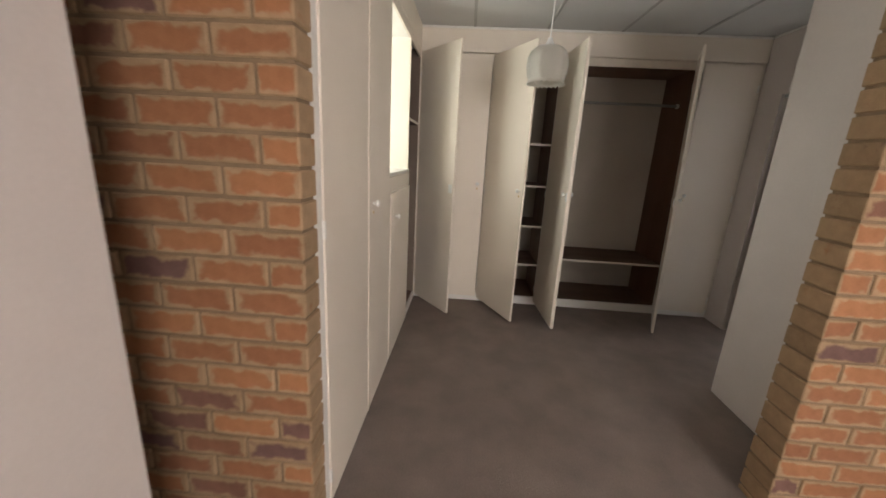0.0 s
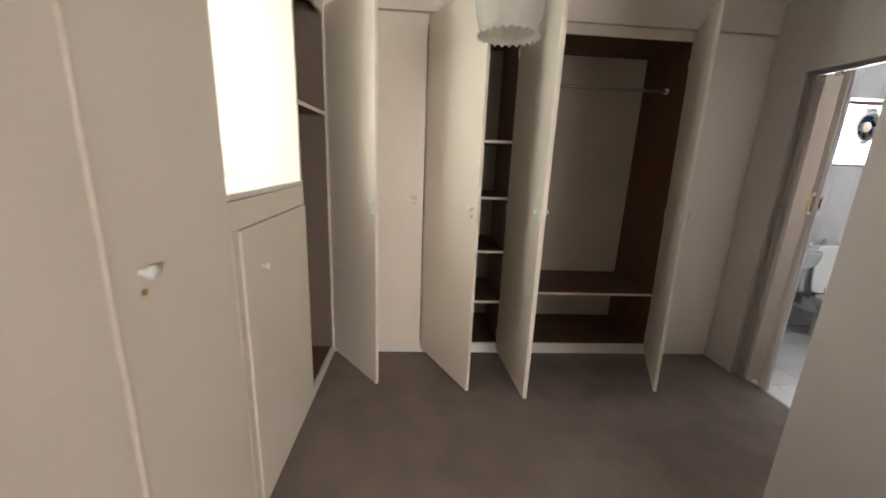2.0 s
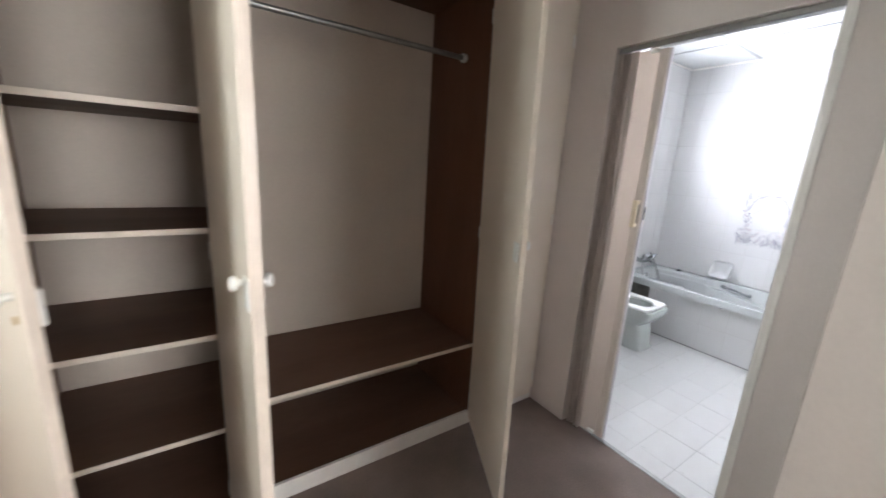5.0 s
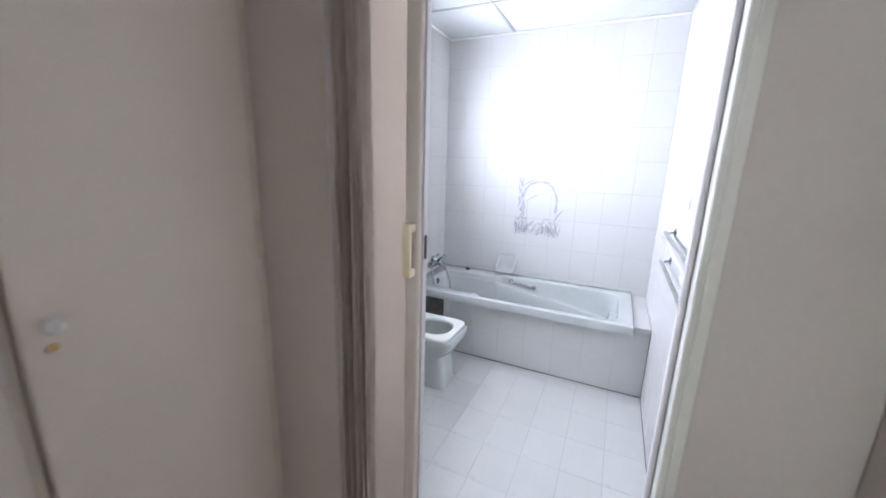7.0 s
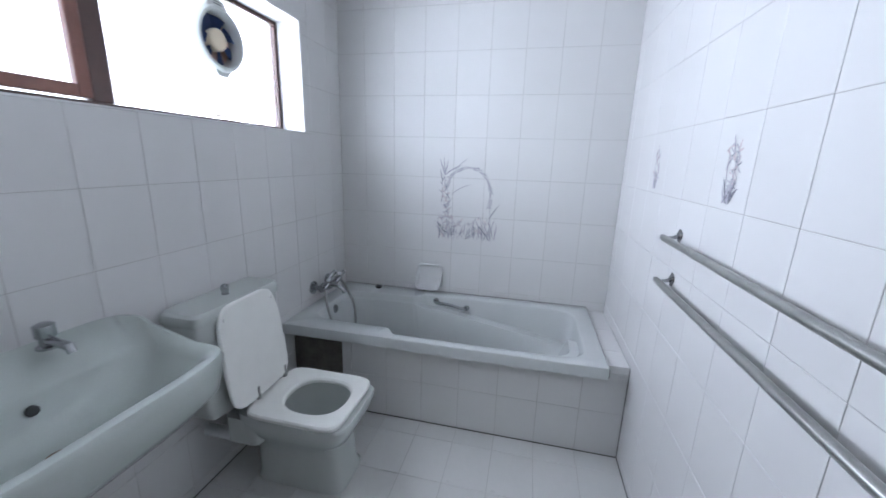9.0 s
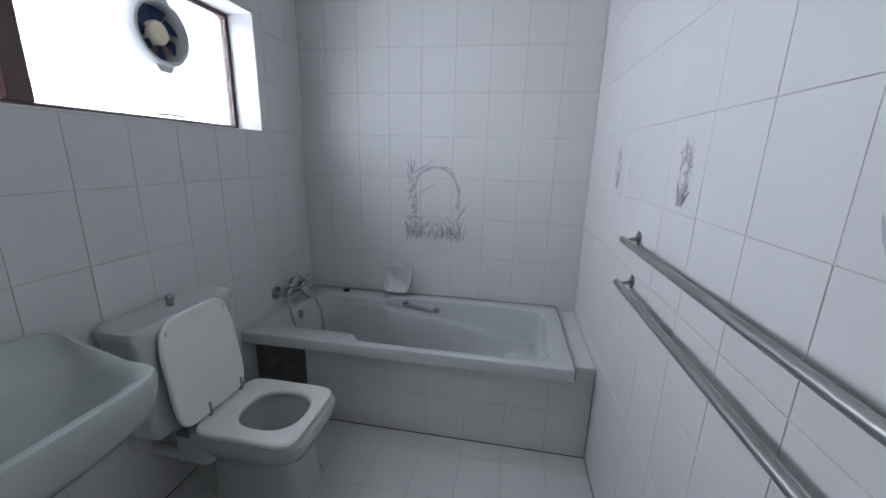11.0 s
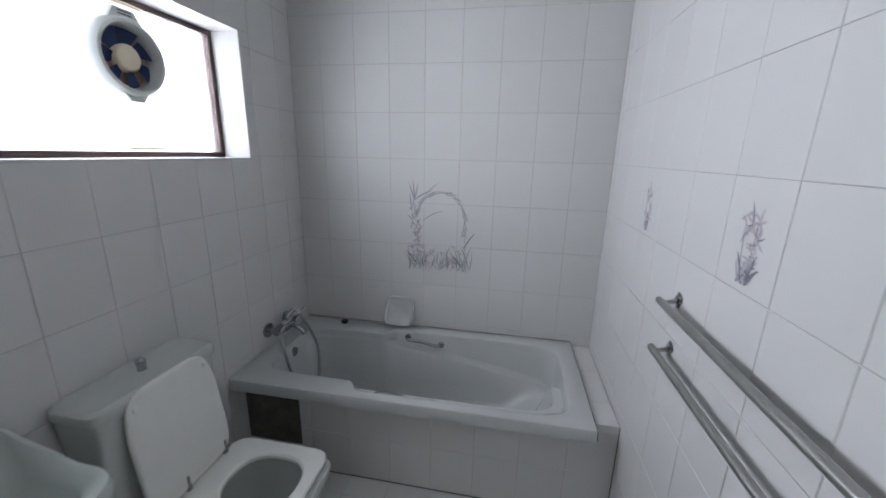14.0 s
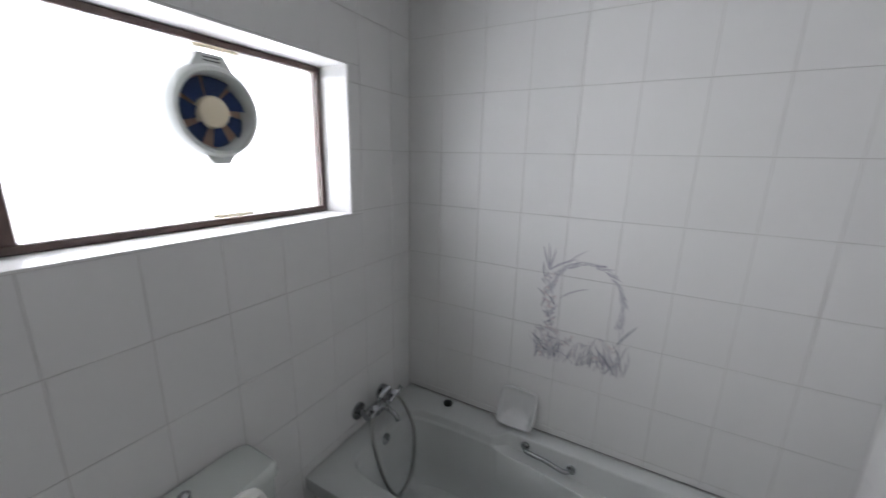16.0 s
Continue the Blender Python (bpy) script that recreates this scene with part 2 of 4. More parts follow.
def add_tube(bm, pts, radius, n=10, cap=True):
    pts = [Vector(p) for p in pts]
    rings = []
    up = Vector((0, 0, 1))
    for i, p in enumerate(pts):
        d = (pts[min(i + 1, len(pts) - 1)] - pts[max(i - 1, 0)]).normalized()
        side = d.cross(up)
        side = d.cross(Vector((1, 0, 0))) if side.length < 0.05 else side
        side.normalize()
        u2 = side.cross(d).normalized()
        rad = radius[i] if isinstance(radius, (list, tuple)) else radius
        rings.append([p + rad * (math.cos(2 * math.pi * k / n) * side + math.sin(2 * math.pi * k / n) * u2) for k in range(n)])
    add_loft(bm, rings, cap, cap)


def tube(name, pts, radius, material, parent=None, n=10):
    bm = bmesh.new()
    add_tube(bm, pts, radius, n)
    return finish(name, bm, material, parent, Vector(pts[0]), True)


def smooth_path(pts, steps=8):
    """A rounded line through the points."""
    P = [Vector(p) for p in pts]
    P = [2 * P[0] - P[1]] + P + [2 * P[-1] - P[-2]]
    out = []
    for i in range(1, len(P) - 2):
        for k in range(steps):
            t = k / steps
            a, b, c, d = P[i - 1:i + 3]
            out.append(0.5 * (2 * b + (c - a) * t + (2 * a - 5 * b + 4 * c - d) * t * t + (3 * b - a - 3 * c + d) * t ** 3))
    return out + [P[-2]]


# ---- structure ----
BX, FRONT, LEFT = 2.375, 3.565, -0.527   # bathroom wall, back wardrobe front, side wardrobe front
H = 2.50
IN_W, IN_E, IN_S, IN_N = 2.49, 4.856, 2.370, 4.130   # the bathroom, inside its tiles


def structure(name, x0, x1, y0, y1, z0, z1, material, label, category="wall", bevel=0.0):
    return tagged(box(name, x0, x1, y0, y1, z0, z1, material, None, bevel), label, category, kind="structure")


def structure_boxes(name, boxes, material, label, category="wall", bevel=0.0):
    bm = bmesh.new()
    for b in boxes:
        add_box(bm, *b, bevel)
    return tagged(finish(name, bm, material), label, category, kind="structure")


structure("ground", -60, 60, -60, 60, -0.5, -0.12, SOIL, "dry lawn outside the house", "ground")
carpet = structure("floor_carpet", -1.3, BX + 0.06, -3.3, 4.3, -0.1, 0.0, CARPET, "worn grey-brown cut pile carpet", "carpet")
bath_floor = structure("floor_bathroom", BX + 0.064, 5.0, 2.2, 4.4, -0.1, -0.0018, GROUT, "white tiled bathroom floor with grey joints", "floor")
structure_boxes("trim_threshold", [(BX + 0.048, BX + 0.074, 2.53, 3.305, -0.01, 0.004)], ALU, "metal strip between carpet and tiles", "threshold", 0.002)

# wall between the dressing room and the bathroom, with the door opening
DY0, DY1, DH = 2.52, 3.31, 2.03
structure_boxes("wall_bathroom_door", [
    (BX, 2.480, 1.35, DY0, 0, H), (BX, 2.480, DY1, 4.30, 0, H), (BX, 2.480, DY0, DY1, DH, H)], PLASTER,
    "cream painted plaster wall with a door opening")
structure("wall_block", 1.655, BX - 0.002, 1.505, 2.28, 0, H, PLASTER, "cream painted plaster wall end with a switch", bevel=0.004)
structure("wall_north", -1.30, BX - 0.002, 4.19, 4.30, 0, H, PLASTER, "plain cream wall behind the wardrobes")
# west wall with the window behind the open niche
structure_boxes("wall_west", [
    (-1.30, -1.12, 1.24, 2.21, 0, H), (-1.30, -1.12, 2.94, 4.19, 0, H), (-1.30, -1.12, 2.21, 2.94, 0, 1.32), (-1.30, -1.12, 2.21, 2.94, 2.24, H)],
    PLASTER, "cream painted outer wall with a small window")
# bedroom behind the camera
structure("wall_bedroom_west", -0.93, -0.80, -3.2, 0.71, 0, H, PLASTER, "cream painted plaster wall ending at a corner", bevel=0.004)
structure("wall_bedroom_corner", -1.60, -1.50, -3.2, 1.24, 0, H, PLASTER, "plain cream wall closing the passage")
structure("wall_bedroom_east", 3.2, 3.3, -3.2, 1.45, 0, H, PLASTER, "plain cream bedroom wall")
structure_boxes("wall_bedroom_south", [
    (-1.6, 1.10, -3.30, -3.20, 0, H), (2.80, 3.3, -3.30, -3.20, 0, H), (1.10, 2.80, -3.30, -3.20, 0, 0.70), (1.10, 2.80, -3.30, -3.20, 2.20, H)],
    PLASTER, "cream bedroom wall with a wide window")
structure("wall_bedroom_north", 2.08, 3.2, 1.36, 1.46, 0, H, PLASTER, "plain cream bedroom wall")
structure("floor_bedroom", -1.6, 3.3, -3.3, 1.5, -0.1, -0.004, CARPET, "worn grey-brown carpet", "carpet")
# bathroom shell
wall_far = structure("wall_bath_east", IN_E + 0.0018, 5.0, 2.2, 4.45, 0, H, GROUT, "white glazed tile wall behind the bath")
wall_rail = structure("wall_bath_south", 2.482, IN_E + 0.006, 2.25, IN_S - 0.0018, 0, H, GROUT, "white glazed tile wall with flower tiles")
WX0, WX1, WZ0, WZ1 = 2.60, 4.445, 1.512, 2.07
wall_win = structure_boxes("wall_bath_north", [
    (2.482, WX0, IN_N + 0.0018, 4.42, 0, H), (WX1, IN_E + 0.006, IN_N + 0.0018, 4.42, 0, H),
    (WX0, WX1, IN_N + 0.0018, 4.42, 0, WZ0), (WX0, WX1, IN_N + 0.0018, 4.42, WZ1, H)], GROUT,
    "white glazed tile wall with a wide window")
structure("wall_bath_west", 2.481, 2.487, 3.312, IN_N, 0, H, TILE, "white tiled wall beside the door")
structure("wall_bath_west_short", 2.481, 2.487, IN_S, 2.518, 0, H, TILE, "white tiled wall beside the door")


def ceiling(name, x0, x1, y0, y1, xs, ys, label):
    """Board panels with slim strips over their joints."""
    bm = bmesh.new()
    add_box(bm, x0, x1, y0, y1, H + 0.002, H + 0.06)
    n0 = len(bm.faces)
    for x in xs:
        add_box(bm, x - 0.011, x + 0.011, y0, y1, H - 0.005, H + 0.004, 0.002)
    for y in ys:
        add_box(bm, x0, x1, y - 0.011, y + 0.011, H - 0.0035, H + 0.0045, 0.001)
    for i, f in enumerate(bm.faces):
        f.material_index = 1 if i >= n0 else 0
    bm.faces.ensure_lookup_table()
    return tagged(finish(name, bm, [CEIL, TBAR]), label, "ceiling", kind="structure")


ceiling("ceiling_dressing", -1.6, 2.46, -3.3, 4.3, [-0.69 + 0.615 * i for i in range(5)], [1.95, -0.45], "white ceiling boards with grey joint strips")
ceiling("ceiling_bedroom", 2.46, 3.3, -3.3, 1.5, [], [], "white ceiling boards")
ceiling("ceiling_bathroom", 2.4601, 5.0, 1.5, 4.45, [4.26, 3.06], [3.57], "white ceiling boards with grey joint strips")
structure_boxes("trim_cornice", [(LEFT + 0.001, BX, FRONT - 0.032, FRONT - 0.0205, H - 0.018, H - 0.001), (BX - 0.014, BX - 0.001, 2.26, FRONT - 0.033, H - 0.016, H - 0.001)],
                WHITE_TRIM, "narrow white ceiling trim", "trim", 0.002)
structure_boxes("trim_bath_cornice", [(IN_E - 0.014, IN_E - 0.001, IN_S + 0.001, IN_N - 0.015, H - 0.016, H - 0.001), (2.49, IN_E - 0.001, IN_N - 0.014, IN_N - 0.001, H - 0.016, H - 0.001)],
                WHITE_TRIM, "narrow white ceiling trim", "trim", 0.002)
# door lining of the bathroom opening
structure_boxes("trim_door_lining", [
    (BX - 0.006, 2.492, DY0, DY0 + 0.018, 0, DH), (BX - 0.012, BX - 0.001, DY0 - 0.012, DY0 + 0.006, 0, DH + 0.01)], WHITE_TRIM, "white painted door lining", "door frame", 0.002)
structure_boxes("trim_door_channel", [(BX + 0.030, BX + 0.052, DY0 + 0.0185, DY0 + 0.028, 0, DH - 0.03)], PALE_EDGE, "grey metal closing channel of the folding door", "door frame", 0.003)
structure_boxes("trim_door_track", [(BX + 0.022, BX + 0.066, DY0 + 0.02, DY1, DH - 0.026, DH - 0.002)], ALU, "grey metal track of the folding door", "door track", 0.003)


# ---- wardrobes ----
def knob(parent, x, y, z, out, key=True):
    """A round white knob on a stem, with a small brass keyhole below."""
    out = Vector(out)
    o = Vector((x, y, z))
    bm = bmesh.new()
    add_tube(bm, [o, o + out * 0.012, o + out * 0.016, o + out * 0.022, o + out * 0.029, o + out * 0.032], [0.008, 0.007, 0.014, 0.017, 0.013, 0.004], 14)
    k = tagged(finish("handle", bm, WHITE, parent, o, True), "round white plastic knob")
    if key:
        c = o - Vector((0, 0, 0.045))
        bm = bmesh.new()
        add_tube(bm, [c - out * 0.001, c + out * 0.003], 0.008, 10)
        tagged(finish("keyhole", bm, BRASS, parent, c, True), "small brass keyhole")
    return k


def open_door(parent, hx, hy, angle, w, z0, z1, knob_side, lean=0.0):
    """A flush door hung at its hinge, swung open; knob_side: +1 or -1, the face with the knob."""
    m = pose(hx, hy, 0, 0, 0, angle) @ pose(0, 0, 0, lean)
    bm = bmesh.new()
    add_box(bm, 0.002, w, -0.009, 0.009, z0, z1, 0.0015)
    bm.transform(m)
    d = finish("door", bm, LAMINATE, parent, Vector((hx, hy, z0)))
    bm = bmesh.new()
    add_box(bm, w - 0.001, w + 0.004, -0.0098, 0.0098, z0 + 0.001, z1 - 0.001, 0.001)
    bm.transform(m)
    finish("edging", bm, LACQUER, d, Vector((hx, hy, z0)))
    p = m @ Vector((w - 0.045, 0.009 * knob_side, 1.175))
    n = m.to_3x3() @ Vector((0, knob_side, 0))
    knob(d, *p, n)
    for z in (0.18, 1.12, 2.10):
        bm = bmesh.new()
        add_box(bm, -0.004, 0.012, -0.013, 0.013, z - 0.03, z + 0.03, 0.002)
        bm.transform(m)
        finish("hinge", bm, WHITE_TRIM, d, Vector((hx, hy, z)))
    q = m @ Vector((w - 0.03, -0.0095 * knob_side, 1.15))
    bm = bmesh.new()
    add_box(bm, w - 0.05, w - 0.006, -0.012 * knob_side, -0.020 * knob_side, 1.12, 1.19, 0.002)
    bm.transform(m)
    finish("latch", bm, WHITE, d, q)
    return d


D0, D1 = 0.045, 2.285
back = thing("wardrobe", (0.9, 3.85, 0), "cream built-in wardrobe with open doors and brown shelves", "wardrobe")
YB = 4.145
for i, x in enumerate((-0.545, 0.115, 0.705, 1.868, 2.352)):
    box("side_panel", x - 0.009, x + 0.009, FRONT + 0.004, YB, 0.012, 2.30, BROWN, back)
    box("front_edge", x - 0.0105, x + 0.0105, FRONT, FRONT + 0.0038, 0.07, 2.235, LACQUER, back, 0.001)
box("back_board", -0.55, 2.36, YB, YB + 0.008, 0.01, 2.3, BACKING, back, 0)
box("floor_board", -0.535, 2.342, FRONT + 0.02, YB - 0.001, 0.06, 0.078, SHELF, back)
box("top_board", -0.535, 2.342, FRONT + 0.02, YB - 0.001, 2.262, 2.28, BROWN, back)
box("plinth", LEFT - 0.005, 2.372, FRONT + 0.001, FRONT + 0.019, 0.0, 0.082, WHITE_TRIM, back)
box("header_rail", LEFT - 0.005, 2.372, FRONT + 0.001, FRONT + 0.018, 2.236, 2.300, LACQUER, back)
box("header_panel", LEFT - 0.012, 2.374, FRONT - 0.020, FRONT + 0.020, 2.302, 2.499, LAMINATE, back)
box("filler", 2.345, 2.374, FRONT - 0.012, FRONT + 0.019, 0.084, 2.30, LACQUER, back)


def shelf(parent, x0, x1, y0, y1, z, lip=True):
    s = box("shelf", x0, x1, y0 + 0.0045, y1, z - 0.016, z, SHELF, parent)
    if lip:
        tagged(box("shelf_edging", x0, x1, y0, y0 + 0.004, z - 0.018, z + 0.001, LACQUER, s, 0.001), "cream painted front edge")
    return s


for z in (1.57, 1.19, 0.805, 0.42):
    shelf(back, 0.126, 0.694, FRONT + 0.012, YB - 0.002, z)
shelf(back, 0.716, 1.857, FRONT + 0.004, YB - 0.002, 0.50)
tagged(tube("hanging_rail", [(0.716, 3.815, 1.975), (1.855, 3.815, 1.975)], 0.012, ALU, back), "grey metal hanging rail")
for x, s in ((0.716, 1), (1.857, -1)):
    tube("rail_socket", [(x, 3.815, 1.975), (x - s * -0.02, 3.815, 1.975)], 0.021, WHITE, back)
for x0, x1, kx in ((-0.502, 0.100, 0.041), (1.880, 2.344, 1.918)):
    d = box("door", x0, x1, FRONT - 0.020, FRONT - 0.002, D0 + 0.01, D1, LAMINATE, back)
    knob(d, kx, FRONT - 0.020, 1.178, (0, -1, 0))
    hx = x1 if kx < (x0 + x1) / 2 else x0
    for z in (0.18, 1.17, 2.10):
        box("hinge", hx - 0.006, hx + 0.010, FRONT - 0.025, FRONT - 0.004, z - 0.03, z + 0.03, WHITE_TRIM, d)
open_door(back, 0.118, FRONT - 0.010, -62.2, 0.604, D0, D1, -1)
open_door(back, 0.712, FRONT - 0.010, -87.0, 0.612, D0, D1, 1)
open_door(back, 0.690, FRONT - 0.014, -85.5, 0.606, D0, D1 - 0.004, -1)
open_door(back, 1.868, FRONT - 0.010, -115.6, 0.600, D0, D1, 1, 1.1)

side = thing("wardrobe", (-0.85, 2.4, 0), "cream built-in side wardrobe with a window niche and open bay", "wardrobe")
XB = -1.10
for y in (1.172, 2.185, 2.965, 3.515):
    box("side_panel", XB, LEFT - 0.004, y - 0.009, y + 0.009, 0.012, 2.30, BAY_SHADE if y > 3 else LAMINATE, side)
    box("front_edge", LEFT - 0.0038, LEFT, y - 0.0115, y + 0.0115, 0.07, 2.235, LACQUER, side, 0.001)
box("inner_side", XB, LEFT - 0.006, 2.977, 2.983, 0.08, 2.26, BROWN, side, 0)
for y0, y1 in ((1.200, 2.175), (2.985, 3.505)):
    box("back_board", XB, XB + 0.008, y0, y1, 0.01, 2.3, BACKING, side, 0)
box("back_board", XB, XB + 0.008, 2.195, 2.955, 0.01, 1.27, BACKING, side, 0)
box("floor_board", XB + 0.009, LEFT - 0.02, 2.99, 3.505, 0.06, 0.078, SHELF, side)
box("plinth", LEFT - 0.018, LEFT - 0.001, 1.163, FRONT, 0.0, 0.068, WHITE_TRIM, side)
box("header_rail", LEFT - 0.018, LEFT - 0.001, 1.163, FRONT, 2.236, 2.30, LACQUER, side)
box("header_panel", LEFT - 0.020, LEFT, 1.163, FRONT - 0.001, 2.302, 2.499, LAMINATE, side)
box("corner_post", LEFT - 0.018, LEFT + 0.012, 3.527, FRONT - 0.001, 0.07, 2.30, LACQUER, side)
box("filler", LEFT - 0.016, LEFT + 0.014, 1.1125, 1.161, 0.0, 2.499, WHITE_TRIM, side)
s = box("shelf", XB + 0.01, LEFT - 0.0075, 2.985, 3.505, 1.672, 1.690, SHELF, side)
box("shelf_edging", LEFT - 0.007, LEFT - 0.003, 2.985, 3.505, 1.670, 1.692, LACQUER, s, 0.001)
tube("hanging_rail", [(-0.82, 2.985, 1.60), (-0.82, 3.505, 1.60)], 0.012, ALU, side)
for y0, y1 in ((1.164, 1.708), (1.722, 2.180)):
    d = box("door", LEFT + 0.002, LEFT + 0.020, y0, y1, D0 + 0.01, D1, LAMINATE, side)
    if y0 > 1.5:
        knob(d, LEFT + 0.020, y0 + 0.075, 1.18, (1, 0, 0))
    else:
        for z in (0.18, 1.17, 2.10):
            box("hinge", LEFT + 0.002, LEFT + 0.024, y0 - 0.008, y0 + 0.006, z - 0.03, z + 0.03, WHITE_TRIM, d)
box("door_bead", LEFT + 0.016, LEFT + 0.024, 1.708, 1.722, D0 + 0.01, D1, LACQUER, side)
box("niche_top", XB - 0.02, LEFT + 0.012, 2.196, 2.954, 1.282, 1.304, WHITE_TRIM, side, 0.004)
box("niche_rail", LEFT - 0.016, LEFT + 0.012, 2.196, 2.954, 1.183, 1.280, LAMINATE, side)
d = box("door", LEFT + 0.002, LEFT + 0.020, 2.245, 2.945, D0 + 0.01, 1.180, LAMINATE, side)
knob(d, LEFT + 0.020, 2.39, 1.02, (1, 0, 0), False)
box("stile", LEFT - 0.016, LEFT + 0.014, 2.196, 2.2435, 0.07, 1.186, LACQUER, side)
box("niche_ceiling", XB - 0.02, LEFT - 0.006, 2.196, 2.954, 2.236, 2.250, WHITE_TRIM, side)
open_door(side, LEFT + 0.012, 3.530, -51.0, 0.56, D0, D1, 1)


# ---- windows ----
def window_frame(name, axis, at, a0, a1, z0, z1, bars, material, label, pane, th=0.045):
    """A framed window in a wall; axis y: it lies in a plane of constant y. Bars: the uprights between panes."""
    w = thing(name, (0, 0, 0), label, "window", kind="structure")

    def bx(nm, p0, p1, q0, q1, d0, d1, m, par, bev=0.003):
        if axis == "y":
            return box(nm, p0, p1, at + d0, at + d1, q0, q1, m, par, bev)
        return box(nm, at + d0, at + d1, p0, p1, q0, q1, m, par, bev)
    f = bx("frame", a0, a1, z0, z0 + th * 0.6, -0.022, 0.022, material, w)
    bx("frame", a0, a1, z1 - th * 0.6, z1, -0.022, 0.022, material, w)
    bx("frame", a0, a0 + th * 0.6, z0 + th * 0.6, z1 - th * 0.6, -0.022, 0.022, material, w)
    bx("frame", a1 - th * 0.6, a1, z0 + th * 0.6, z1 - th * 0.6, -0.022, 0.022, material, w)
    for b in bars:
        bx("mullion", b - 0.034, b + 0.034, z0 + th * 0.6, z1 - th * 0.6, -0.026, 0.024, material, w)
    cuts = [a0 + th * 0.6] + [v for b in bars for v in (b - 0.034, b + 0.034)] + [a1 - th * 0.6]
    for i in range(0, len(cuts), 2):
        g = bx("pane", cuts[i], cuts[i + 1], z0 + th * 0.6, z1 - th * 0.6, -0.002, 0.002, pane, w, 0)
        g.visible_shadow = False
    return w


win = window_frame("window_bath", "y", 4.290, WX0, WX1, WZ0 + 0.002, WZ1 - 0.002, [3.521], BRONZE, "wide frosted window in a dark brown frame", PANE, 0.036)
for z in (WZ0 + 0.035, WZ1 - 0.035):
    bm = bmesh.new()
    add_tube(bm, smooth_path([(3.97, 4.262, z), (4.0, 4.250, z), (4.05, 4.248, z), (4.10, 4.256, z)], 4), 0.006, 8)
    finish("catch", bm, CREAM_PLASTIC, win, Vector((4.0, 4.262, z)), True)
sash = bmesh.new()
for b in ((2.628, 2.668, WZ0 + 0.03, WZ1 - 0.03), (3.446, 3.486, WZ0 + 0.03, WZ1 - 0.03), (2.668, 3.446, WZ0 + 0.03, WZ0 + 0.068), (2.668, 3.446, WZ1 - 0.068, WZ1 - 0.03)):
    add_box(sash, b[0], b[1], 4.258, 4.286, b[2], b[3], 0.003)
tagged(finish("sash", sash, SASH, win, Vector((3.05, 4.27, 1.8))), "red-brown opening sash")
window_frame("window_niche", "x", -1.165, 2.21, 2.94, 1.322, 2.238, [], WHITE_TRIM, "small white framed window over the niche", CLEAR)
window_frame("window_bedroom", "y", -3.25, 1.10, 2.80, 0.702, 2.198, [1.95], BRONZE, "wide bedroom window in a brown frame", CLEAR)
# tiled reveal of the bathroom window
structure_boxes("trim_window_reveal", [
    (WX0, WX1, IN_N + 0.001, 4.267, WZ0 - 0.006, WZ0 + 0.001), (WX0, WX1, IN_N + 0.001, 4.267, WZ1 - 0.001, WZ1 + 0.006),
    (WX1 - 0.001, WX1 + 0.006, IN_N + 0.001, 4.267, WZ0 - 0.006, WZ1 + 0.006), (WX0 - 0.006, WX0 + 0.001, IN_N + 0.001, 4.267, WZ0 - 0.006, WZ1 + 0.006)],
    TILE, "white tiled window reveal", "window reveal", 0.001)


